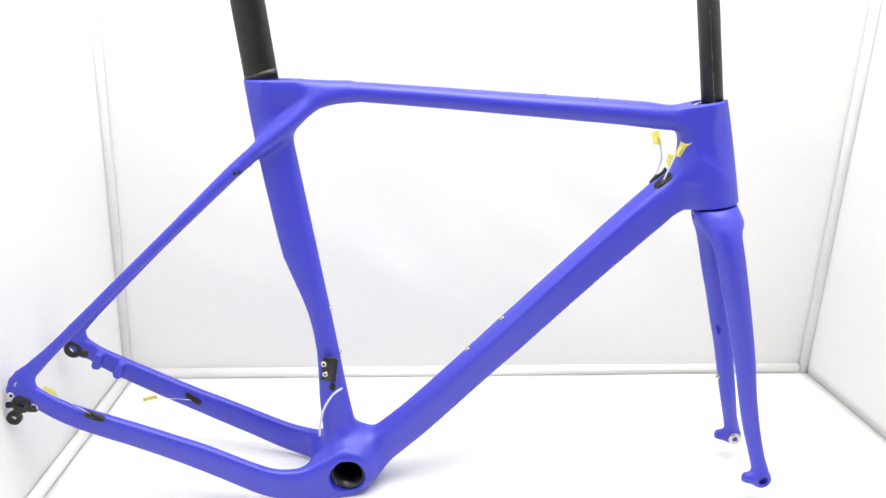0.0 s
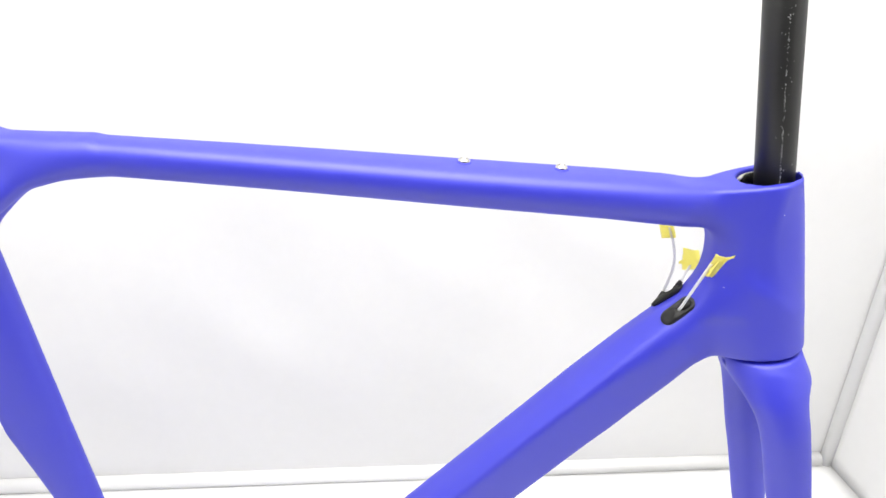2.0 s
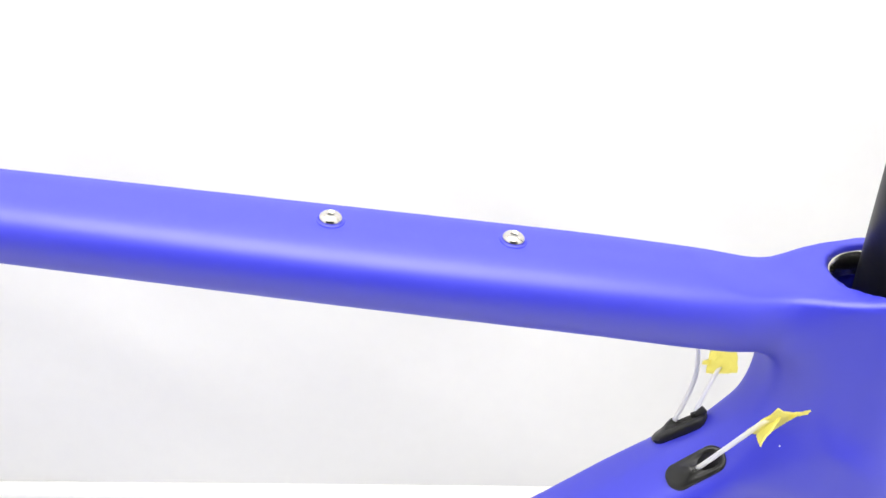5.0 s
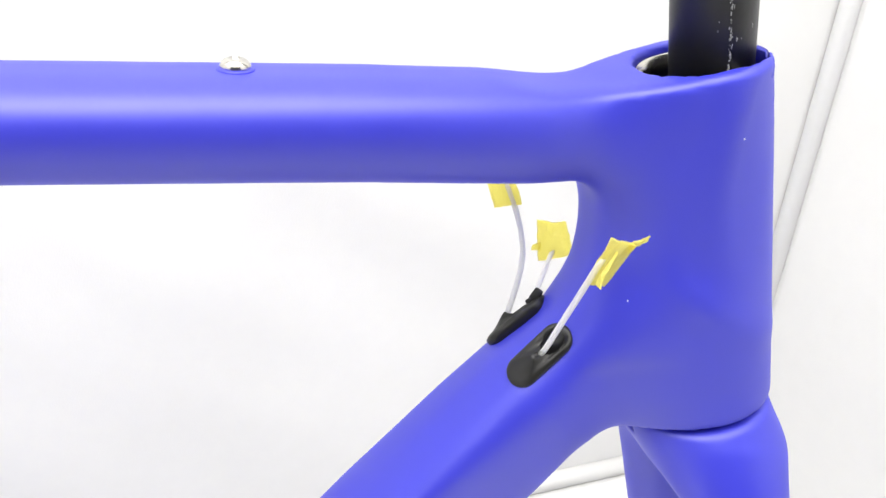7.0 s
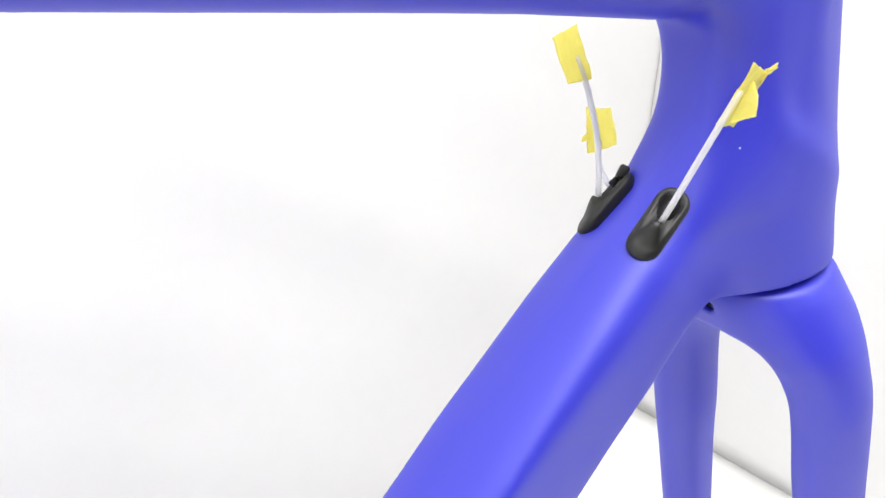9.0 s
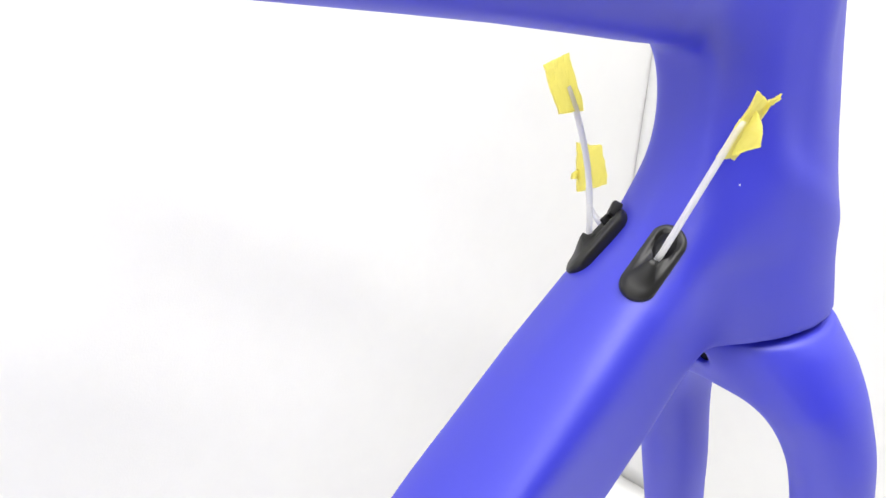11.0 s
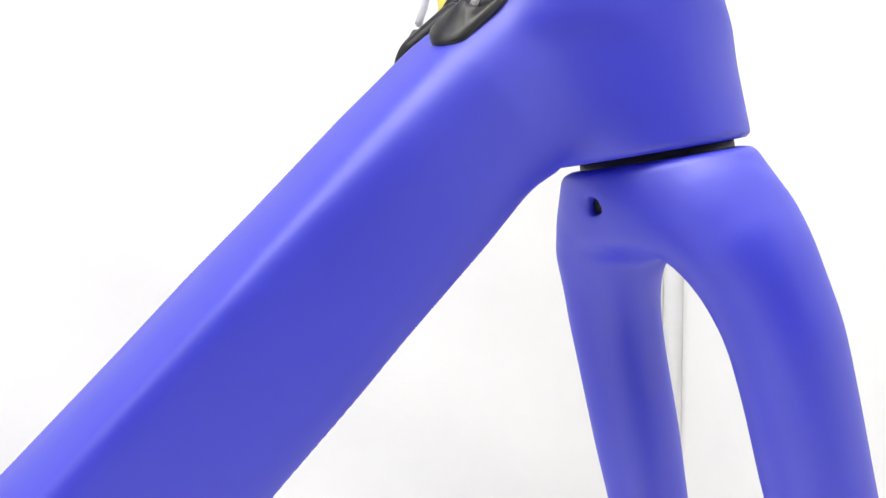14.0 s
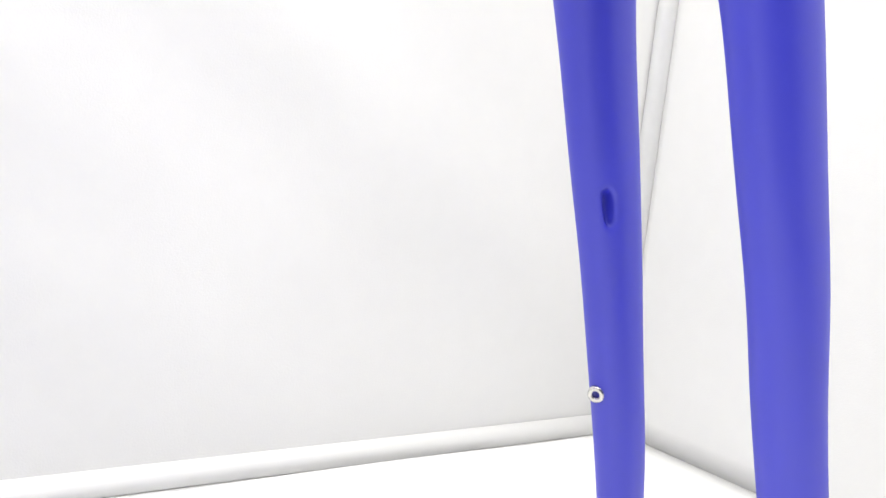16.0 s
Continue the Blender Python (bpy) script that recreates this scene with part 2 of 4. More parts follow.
def moulded(parent, solids, cuts, low, high, h, mat, names, ease=3):
    """solids: (name, body, blend); cuts: (body, rounding), taken away. The skin is split into one mesh for each name."""

    def field(p):
        d = None
        for _, body, k in solids:
            e = body(p)
            d = e if d is None else smin(d, e, k)
        for body, k in cuts:
            d = smax(d, -body(p), k)
        return d

    low, high = np.array(low, float), np.array(high, float)
    block = 4
    nb = np.ceil((high - low) / (h * block)).astype(int)
    n = nb * block
    grid = np.full(n + 1, 1.0, np.float32)
    centres = np.stack(np.meshgrid(*[(np.arange(c) + 0.5) * block for c in nb], indexing="ij"), -1).reshape(-1, 3)
    near = field(low + centres * h)
    starts = (centres - block / 2).astype(int)
    # blocks wholly inside
    inside = near < -block * h
    reach = np.abs(near) < block * h * 1.6
    corner = np.stack(np.meshgrid(*[np.arange(block + 1)] * 3, indexing="ij"), -1).reshape(-1, 3)
    for s in starts[inside & ~reach]:
        grid[s[0] : s[0] + block + 1, s[1] : s[1] + block + 1, s[2] : s[2] + block + 1] = -1.0
    ids = (starts[reach][:, None] + corner[None]).reshape(-1, 3)
    flat = np.unique(np.ravel_multi_index(ids.T, grid.shape))
    ids = np.stack(np.unravel_index(flat, grid.shape), -1)
    vals = np.concatenate([field(low + c * h) for c in np.array_split(ids.astype(float), max(1, len(ids) // 200000))])
    grid.ravel()[flat] = vals
    neg = grid < 0
    # surface nets: a vertex in each cell that the skin crosses
    cells = np.zeros(n, np.int16)
    offs = [(i, j, k) for i in (0, 1) for j in (0, 1) for k in (0, 1)]
    for i, j, k in offs:
        cells += neg[i : n[0] + i, j : n[1] + j, k : n[2] + k]
    active = np.argwhere((cells > 0) & (cells < 8))
    index = np.full(n, -1, np.int64)
    index[tuple(active.T)] = np.arange(len(active))
    acc, cnt = np.zeros((len(active), 3)), np.zeros(len(active))
    for a in offs:
        for axis in range(3):
            if a[axis]:
                continue
            b = list(a)
            b[axis] = 1
            fa, fb = grid[tuple((active + a).T)], grid[tuple((active + b).T)]
            m = (fa < 0) != (fb < 0)
            t = np.clip(fa / np.where(m, fa - fb, 1), 0, 1)
            pt = np.array(a, float)[None] + np.eye(3)[axis] * t[:, None]
            acc[m] += pt[m]
            cnt[m] += 1
    verts = low + (active + acc / cnt[:, None]) * h

    def slope(p):
        e = 0.0004
        g = np.stack([field(p + d) - field(p - d) for d in np.eye(3) * e], 1) / (2 * e)
        return g

    for _ in range(2):
        g = slope(verts)
        d = field(verts)
        verts = verts - g * (np.clip(d, -h, h) / np.maximum((g**2).sum(1), 0.2))[:, None]
    quads = faces(active, index, neg, n)
    # a little easing of the skin, away from the cut edges
    free = np.clip(np.min(np.stack([np.abs(c(verts)) for c, _ in cuts], 1), 1) / (4 * h) - 0.25, 0.3, 1)[:, None]
    count = np.bincount(quads.ravel(), minlength=len(verts))[:, None]

    def eased(v):
        mean, out = v[quads].mean(1), np.zeros_like(v)
        for c in range(4):
            np.add.at(out, quads[:, c], mean)
        return out / np.maximum(count, 1)

    for _ in range(ease):
        verts = verts + free * (eased(verts) - verts)
    normals = slope(verts)
    for _ in range(ease):
        normals = normals + free * (eased(normals) - normals)
    normals /= np.maximum(np.linalg.norm(normals, axis=1), 1e-9)[:, None]
    # which body each face belongs to
    mid = verts[quads].mean(1)
    order = [b for _, b, _ in solids]
    owner = np.argmin(np.stack([b(mid) for b in order], 1), 1)
    label = np.array([names.index(s[0]) if s[0] in names else 0 for s in solids])[owner]
    made = {}
    for i, name in enumerate(names):
        sets = [(label == i, "")]
        if name in PAIRED:
            sets = [((label == i) & (mid[:, 1] < 0), ""), ((label == i) & (mid[:, 1] >= 0), "")]
        for mask, _ in sets:
            q = quads[mask]
            if not len(q):
                continue
            used, inv = np.unique(q, return_inverse=True)
            me = bpy.data.meshes.new(name)
            me.from_pydata(verts[used].tolist(), [], inv.reshape(-1, 4).tolist())
            for p in me.polygons:
                p.use_smooth = True
            me.normals_split_custom_set_from_vertices(normals[used].tolist())
            me.materials.append(mat)
            ob = new(name, me)
            ob.parent = parent
            made.setdefault(name, []).append(ob)
    return field


PAIRED = ("chain_stay", "seat_stay", "fork_leg")


# ---- the tent ----
def panel(name, label, corners, thick, wave, mat, seed, cat, step=0.025, fold=0.0):
    """A stretched cloth between four corners (low a, low b, high b, high a), with thickness and soft slanting folds."""
    a, b, c, d = [Vector(v) for v in corners]
    out = (b - a).cross(d - a).normalized()
    bm = bmesh.new()
    w, h = (b - a).length, (d - a).length
    nx, nz = max(2, int(w / step)), max(2, int(h / step))

    def at(i, k, back):
        u, v = i / nx, k / nz
        x, z = w * u, h * v
        p = (a * (1 - u) + b * u) * (1 - v) + (d * (1 - u) + c * u) * v
        hold = min(1, 8 * min(u, 1 - u, v, 1 - v))
        e = wave * hold * (noise.noise((x * 2.2 + seed, z * 1.1 + x * 0.8, seed)) + 0.45 * noise.noise((x * 5 + seed, z * 3.5 - x * 3, seed + 5)) + 0.2 * noise.noise((x * 12, z * 9 + x * 7, seed)))
        e += fold * hold * noise.noise(((0.55 * x + 0.83 * z) * 11 + 0.6 * noise.noise((x * 2, z * 2, seed)), (0.83 * x - 0.55 * z) * 1.6, seed + 9))
        return p + out * (e - (thick if back else 0))

    grids = [[[bm.verts.new(at(i, k, f)) for k in range(nz + 1)] for i in range(nx + 1)] for f in (0, 1)]
    for f in (0, 1):
        g = grids[f]
        for i in range(nx):
            for k in range(nz):
                q = (g[i][k], g[i + 1][k], g[i + 1][k + 1], g[i][k + 1])
                bm.faces.new(q if not f else q[::-1])
    rim = [(i, 0) for i in range(nx)] + [(nx, k) for k in range(nz)] + [(i, nz) for i in range(nx, 0, -1)] + [(0, k) for k in range(nz, 0, -1)]
    for (i, j), (k, l) in zip(rim, rim[1:] + rim[:1]):
        bm.faces.new((grids[0][i][j], grids[1][i][j], grids[1][k][l], grids[0][k][l]))
    bmesh.ops.recalc_face_normals(bm, faces=bm.faces)
    return tagged(part(name, bm, mat), label, cat, kind="structure")


UPRIGHT = Vector((0, 0, TENT_H))
TOP_BL, TOP_BR, TOP_FL, TOP_FR = BACK_LEFT + LEAN_LEFT, BACK_RIGHT + LEAN_RIGHT, FRONT_LEFT + UPRIGHT, FRONT_RIGHT + UPRIGHT
panel("wall_back", "white tent fabric hanging with faint slanting folds", (BACK_LEFT, BACK_RIGHT, TOP_BR, TOP_BL), 0.003, 0.014, FABRIC, 3.1, "wall", 0.015, 0.006)
panel("wall_left", "white tent side fabric with faint folds", (FRONT_LEFT, BACK_LEFT, TOP_BL, TOP_FL), 0.003, 0.005, FABRIC, 7.7, "wall", 0.02, 0.003)
panel("wall_right", "white tent side fabric with faint folds", (BACK_RIGHT, FRONT_RIGHT, TOP_FR, TOP_BR), 0.003, 0.005, FABRIC, 11.2, "wall", 0.02, 0.003)
panel("ceiling", "white tent roof fabric", (TOP_BL, TOP_BR, TOP_FR, TOP_FL), 0.003, 0.004, FABRIC, 23.0, "ceiling")
panel("floor", "smooth white sheet covering the tent floor", (FRONT_LEFT, FRONT_RIGHT, BACK_RIGHT, BACK_LEFT), 0.006, 0.0, SHEET, 29.0, "floor")

RAIL = (BACK_RIGHT - BACK_LEFT).normalized()
bm = bmesh.new()
rows = []
for i in range(37):
    u = i / 36
    back = BACK_LEFT + RAIL * (0.705 + 0.50 * u)
    lift = 0.0045 * max(0.0, math.sin(math.pi * min(1, 1.15 * u))) ** 0.7
    rows.append([bm.verts.new(back + Vector((0, -0.036 + 0.018 * u - d, h + 0.0006))) for d, h in ((0.0, lift + 0.0012), (0.0, lift), (0.03, 0.35 * lift), (0.09, 0.0), (0.55, 0.0), (0.55, 0.0012), (0.09, 0.0012), (0.03, 0.35 * lift + 0.0012))])
for a, b in zip(rows, rows[1:]):
    for q in range(8):
        bm.faces.new((a[q], a[(q + 1) % 8], b[(q + 1) % 8], b[q]))
for end in (rows[0], rows[-1][::-1]):
    bm.faces.new(end)
bmesh.ops.recalc_face_normals(bm, faces=bm.faces)
tagged(part("floor_sheet", bm, SHEET, smooth=False), "loose white sheet laid on the tent floor, back edge lifted", "sheet", kind="structure")


# unseen room shell, added in dark grey to dim light from the open front
ROOM_LOW, ROOM_HIGH = Vector((-2.6, -3.2, FLOOR - 0.03)), Vector((2.9, 1.4, FLOOR + 2.2))


def room_side(name, at, size, cat):
    tagged(part(name, box(pose(*at), *size), ROOM, smooth=False), "unseen grey room " + cat + " outside the tent", cat, kind="structure")


mid, size = (ROOM_LOW + ROOM_HIGH) / 2, ROOM_HIGH - ROOM_LOW
room_side("wall_south", (mid.x, ROOM_LOW.y - 0.05, mid.z), (size.x, 0.1, size.z), "wall")
room_side("wall_north", (mid.x, ROOM_HIGH.y + 0.05, mid.z), (size.x, 0.1, size.z), "wall")
room_side("wall_west", (ROOM_LOW.x - 0.05, mid.y, mid.z), (0.1, size.y, size.z), "wall")
room_side("wall_east", (ROOM_HIGH.x + 0.05, mid.y, mid.z), (0.1, size.y, size.z), "wall")
room_side("room_ceiling", (mid.x, mid.y, ROOM_HIGH.z + 0.05), (size.x, size.y, 0.1), "ceiling")
room_side("room_floor", (mid.x, mid.y, ROOM_LOW.z - 0.05), (size.x, size.y, 0.1), "floor")


def rod(name, a, b, r, label, group=""):
    a, b = Vector(a), Vector(b)
    m = Matrix.Translation(a) @ basis(b - a, (0.2, 1, 0.4))
    tagged(part(name, revolve([(r, 0), (r, (b - a).length)], m, 20), PIPE), label, "pole", group, "structure")


rod("tent_pole", BACK_LEFT + Vector((0.004, -0.006, 0)), TOP_BL + Vector((0.004, -0.006, 0)), 0.0085, "white sleeved upright pole in the tent corner", "corner poles of the tent")
rod("tent_pole", BACK_RIGHT + Vector((-0.004, -0.006, 0)), TOP_BR + Vector((-0.004, -0.006, 0)), 0.0085, "white sleeved upright pole in the tent corner", "corner poles of the tent")
rod("tent_rail", BACK_LEFT + Vector((0.014, -0.006, 0.007)), BACK_RIGHT + Vector((-0.014, -0.006, 0.007)), 0.0095, "white sleeved rail along the foot of the back wall")
rod("tent_rail", BACK_LEFT + Vector((0.008, -0.02, 0.009)), FRONT_LEFT + Vector((0.008, 0.02, 0.009)), 0.009, "white sleeved rail along the foot of the side wall")

# ---- the frame ----
UP = Vector((-0.160, 0, 0.987)).normalized()      # steering axis
STEER_UP, STEER_AT = Vector((-0.1545, 0, 0.988)).normalized(), Vector((0.4596, 0, 0.5600))      # the bare steerer tube leans a little less
HEAD_TOP, HEAD_LOW = Vector((0.4572, 0, 0.5605)), Vector((0.4780, 0, 0.4290))
BB = Vector((0.0029, 0, 0.0533))

frame_body = thing("bicycle_frameset", "matte blue carbon road bicycle frame standing on a white sheet", "bicycle frame")


def k(x, y, z, up, down, side, ft=0.0, fb=0.0, mid=0.0):
    return (x, y, z, up, down, side, ft, fb, mid)


top_tube = Tube("top_tube", [k(-0.0850, 0, 0.5700, 0.0148, 0.0113, 0.0185, 0.0115, 0.0120, 0.0030), k(0.0000, 0, 0.5678, 0.0127, 0.0110, 0.0199, 0.0138, 0.0135, 0.0030),
            k(0.1240, 0, 0.5610, 0.0123, 0.0124, 0.0230, 0.0165, 0.0160, 0.0030), k(0.2500, 0, 0.5530, 0.0125, 0.0144, 0.0259, 0.0178, 0.0180, 0.0030),
            k(0.3500, 0, 0.5455, 0.0140, 0.0152, 0.0262, 0.0182, 0.0180, 0.0032), k(0.4000, 0, 0.5418, 0.0143, 0.0172, 0.0245, 0.0172, 0.0170, 0.0032),
            k(0.4450, 0, 0.5385, 0.0168, 0.0170, 0.0160, 0.0110, 0.0110, 0.0020)], rounding=0.0110, soften=((0.350, 0.430, 0.0125),))
down_tube = Tube("down_tube", [k(0.0218, 0, 0.0609, 0.0265, 0.0290, 0.0280, 0.0150, 0.0180, 0.0060), k(0.0861, 0, 0.1136, 0.0251, 0.0258, 0.0258, 0.0120, 0.0170, 0.0100),
            k(0.1919, 0, 0.2198, 0.0215, 0.0224, 0.0246, 0.0118, 0.0185, 0.0130), k(0.3345, 0, 0.3681, 0.0183, 0.0248, 0.0224, 0.0116, 0.0190, 0.0130),
            k(0.4085, 0, 0.4405, 0.0212, 0.0282, 0.0262, 0.0122, 0.0175, 0.0120), k(0.4470, 0, 0.4795, 0.0150, 0.0233, 0.0215, 0.0105, 0.0115, 0.0050)], rounding=0.0036, soften=((0.350, 0.422, 0.015), (0.22, 0.07, 0.016)))
gusset = Tube("head_tube", [k(0.4375, 0, 0.5480, 0.0060, 0.0064, 0.0138, 0.0040, 0.0100, 0.0000), k(0.4405, 0, 0.5150, 0.0060, 0.0148, 0.0148, 0.0040, 0.0110, 0.0000),
            k(0.4440, 0, 0.4700, 0.0060, 0.0205, 0.0165, 0.0040, 0.0120, 0.0000)], rounding=0.008, step=0.02)
seat_tube = Tube("seat_tube", [k(-0.0924, 0, 0.5999, 0.0214, 0.0214, 0.0185, 0.011, 0.012, 0.0), k(-0.0779, 0, 0.5005, 0.0236, 0.0236, 0.0180, 0.010, 0.012, 0.0),
                               k(-0.0536, 0, 0.3615, 0.0232, 0.0232, 0.0165, 0.008, 0.012, 0.002), k(-0.0443, 0, 0.3249, 0.0196, 0.0196, 0.017, 0.009, 0.010, 0.0),
                               k(-0.0325, 0, 0.2790, 0.0156, 0.0156, 0.018, 0.009, 0.010, 0.0), k(-0.0232, 0, 0.2210, 0.0155, 0.0155, 0.019, 0.009, 0.010, 0.0),
                               k(-0.0175, 0, 0.1518, 0.0203, 0.0203, 0.022, 0.011, 0.011, 0.0), k(-0.0061, 0, 0.0702, 0.024, 0.026, 0.030, 0.015, 0.015, 0.0)], rounding=0.012)
seat_web = Tube("seat_tube", [k(-0.0644, 0, 0.5978, 0.036, 0.020, 0.0165, 0.013, 0.013, 0.0), k(-0.0664, 0, 0.5695, 0.034, 0.020, 0.0165, 0.013, 0.013, 0.0), k(-0.0705, 0, 0.5444, 0.022, 0.018, 0.0155, 0.012, 0.012, 0.0), k(-0.0745, 0, 0.5142, 0.012, 0.015, 0.013, 0.010, 0.010, 0.0)], rounding=0.006)
head_tube = Tube("head_tube", [k(*(HEAD_TOP + UP * 0.014), 0.0196, 0.0255, 0.0202), k(*HEAD_TOP, 0.0200, 0.0249, 0.0201), k(*(HEAD_TOP * 0.85 + HEAD_LOW * 0.15), 0.0220, 0.0229, 0.0204), k(*(HEAD_TOP * 0.5 + HEAD_LOW * 0.5), 0.0255, 0.0245, 0.0224), k(*HEAD_LOW, 0.0288, 0.0324, 0.0283), k(*(HEAD_LOW - UP * 0.012), 0.0289, 0.0319, 0.0279)], step=0.02)
shell = Cylinder(BB + Vector((0, -0.0425, 0)), BB + Vector((0, 0.0425, 0)), 0.0320, 0.012)
chain_stay = Tube("chain_stay", [k(-0.0101, 0.028, 0.0517, 0.023, 0.029, 0.014, 0.008, 0.008, 0.004), k(-0.0480, 0.0460, 0.0453, 0.0235, 0.0240, 0.0125, 0.007, 0.007, 0.004), k(-0.0780, 0.0555, 0.0478, 0.0220, 0.0220, 0.0115, 0.006, 0.006, 0.004),
                                 k(-0.1041, 0.0595, 0.0548, 0.0205, 0.0205, 0.0110, 0.006, 0.006, 0.004), k(-0.1404, 0.0605, 0.0713, 0.0192, 0.0192, 0.0105, 0.006, 0.006, 0.004), k(-0.1838, 0.0605, 0.0918, 0.0186, 0.0186, 0.0105, 0.006, 0.006, 0.004),
                                 k(-0.2243, 0.0620, 0.1094, 0.0172, 0.0172, 0.0105, 0.006, 0.006, 0.004), k(-0.2650, 0.0645, 0.1271, 0.0165, 0.0165, 0.0105, 0.006, 0.006, 0.004), k(-0.3059, 0.0685, 0.1446, 0.0160, 0.0160, 0.0100, 0.006, 0.006, 0.004),
                                 k(-0.3418, 0.0720, 0.1607, 0.0155, 0.0155, 0.0095, 0.005, 0.005, 0.003), k(-0.3747, 0.0735, 0.1792, 0.0145, 0.0140, 0.0080, 0.004, 0.004, 0.002), k(-0.4017, 0.0745, 0.2012, 0.0145, 0.0115, 0.0062, 0.003, 0.003, 0.0)], mirror=True, step=0.015, rounding=0.006)
yoke = Cylinder((-0.0310, -0.042, 0.0470), (-0.0310, 0.042, 0.0470), 0.0240, 0.010)
seat_stay = Tube("seat_stay", [k(0.0149, 0.003, 0.5664, 0.0075, 0.0070, 0.0070), k(-0.0227, 0.0100, 0.5542, 0.0110, 0.0068, 0.0085), k(-0.0532, 0.0165, 0.5303, 0.0095, 0.0075, 0.0082), k(-0.1142, 0.0225, 0.4831, 0.0090, 0.0085, 0.0078),
                               k(-0.1904, 0.040, 0.4128, 0.0070, 0.0070, 0.0068), k(-0.2670, 0.055, 0.3408, 0.0062, 0.0064, 0.0065), k(-0.3632, 0.069, 0.2482, 0.0075, 0.0075, 0.0062),
                               k(-0.3998, 0.0740, 0.2146, 0.0125, 0.0115, 0.0060)], mirror=True, step=0.02)
dropout = Cylinder((-0.4048, 0.0690, 0.2076), (-0.4048, 0.0785, 0.2076), 0.0132, 0.003, mirror=True)
dropout_lobe = Cylinder((-0.3923, 0.0690, 0.1864), (-0.3923, 0.0785, 0.1864), 0.0120, 0.003, mirror=True)
dropout_horn = Cylinder((-0.4140, 0.0690, 0.1976), (-0.4140, 0.0785, 0.1976), 0.0080, 0.003, mirror=True)
eyelet = Cylinder((-0.1208, 0.0225, 0.4748), (-0.1208, 0.0308, 0.4748), 0.0060, 0.003, mirror=True)


class OneSide:
    """A body kept on one side of the frame only."""

    def __init__(self, body, sign):
        self.body, self.sign = body, sign

    def __call__(self, p):
        return np.maximum(self.body(p), -self.sign * p[:, 1])


brake_lug = OneSide(Tube("chain_stay", [k(-0.3631, 0.063, 0.1850, 0.0062, 0.0062, 0.0062), k(-0.3730, 0.063, 0.1602, 0.0066, 0.0066, 0.0064)]), 1)
brake_lug_front = OneSide(Tube("chain_stay", [k(-0.3322, 0.061, 0.1704, 0.0062, 0.0062, 0.0062), k(-0.3432, 0.061, 0.1470, 0.0066, 0.0066, 0.0064)]), 1)
hole = Cylinder(STEER_AT - UP * 0.03, STEER_AT + UP * 0.05, 0.0166, 0.001)
hole_back = Cylinder(HEAD_TOP - UP * 0.03 - Vector((0.0055, 0, 0)), HEAD_TOP + UP * 0.05 - Vector((0.0055, 0, 0)), 0.0166, 0.001)
post_slot = Cylinder((-0.0619, 0, 0.5655), (-0.0634, 0, 0.6200), 0.0088, 0.001)
bb_hole = Cylinder(BB + Vector((0, -0.06, 0)), BB + Vector((0, 0.06, 0)), 0.0238, 0.001)


class Above:
    """All that lies over a height, between two values of x."""

    def __init__(self, z, low, high):
        self.z, self.low, self.high = z, low, high

    def __call__(self, p):
        return np.maximum(self.z - p[:, 2], np.maximum(self.low - p[:, 0], p[:, 0] - self.high))


class AboveRim:
    """All that lies over a plane square to the steering axis, from an x on."""

    def __call__(self, p):
        rise = 7.0 * np.maximum(0, 0.425 - p[:, 0]) ** 2
        return np.maximum(rise - (p - np.array(HEAD_TOP - UP * 0.0008)) @ np.array(UP), 0.38 - p[:, 0])


frame_skin = moulded(frame_body,
        [("seat_tube", seat_tube, 0), ("seat_tube", seat_web, 0.010), ("top_tube", top_tube, 0.014), ("down_tube", down_tube, 0.030), ("head_tube", head_tube, 0.030), ("head_tube", gusset, 0.016),
         ("bottom_bracket_shell", shell, 0.034), ("chain_stay", chain_stay, 0.024), ("seat_stay", seat_stay, 0.013), ("chain_stay", dropout, 0.008), ("chain_stay", dropout_lobe, 0.008), ("chain_stay", dropout_horn, 0.006), ("bottom_bracket_shell", yoke, 0.016), ("seat_stay", eyelet, 0.004),
         ("chain_stay", brake_lug, 0.005), ("chain_stay", brake_lug_front, 0.005)],
        [(AboveRim(), 0.0028), (Cylinder(HEAD_LOW - UP * 0.05, HEAD_LOW + UP * 0.0010, 0.045, 0.001), 0.002), (hole, 0.0015), (hole_back, 0.0015), (Above(0.5816, -0.20, 0.03), 0.002),
         (post_slot, 0.0015), (bb_hole, 0.002)],
        (-0.43, -0.092, 0.0), (0.524, 0.092, 0.61), 0.0021, BLUE,
        ["seat_tube", "top_tube", "down_tube", "head_tube", "bottom_bracket_shell", "chain_stay", "seat_stay"], ease=1)

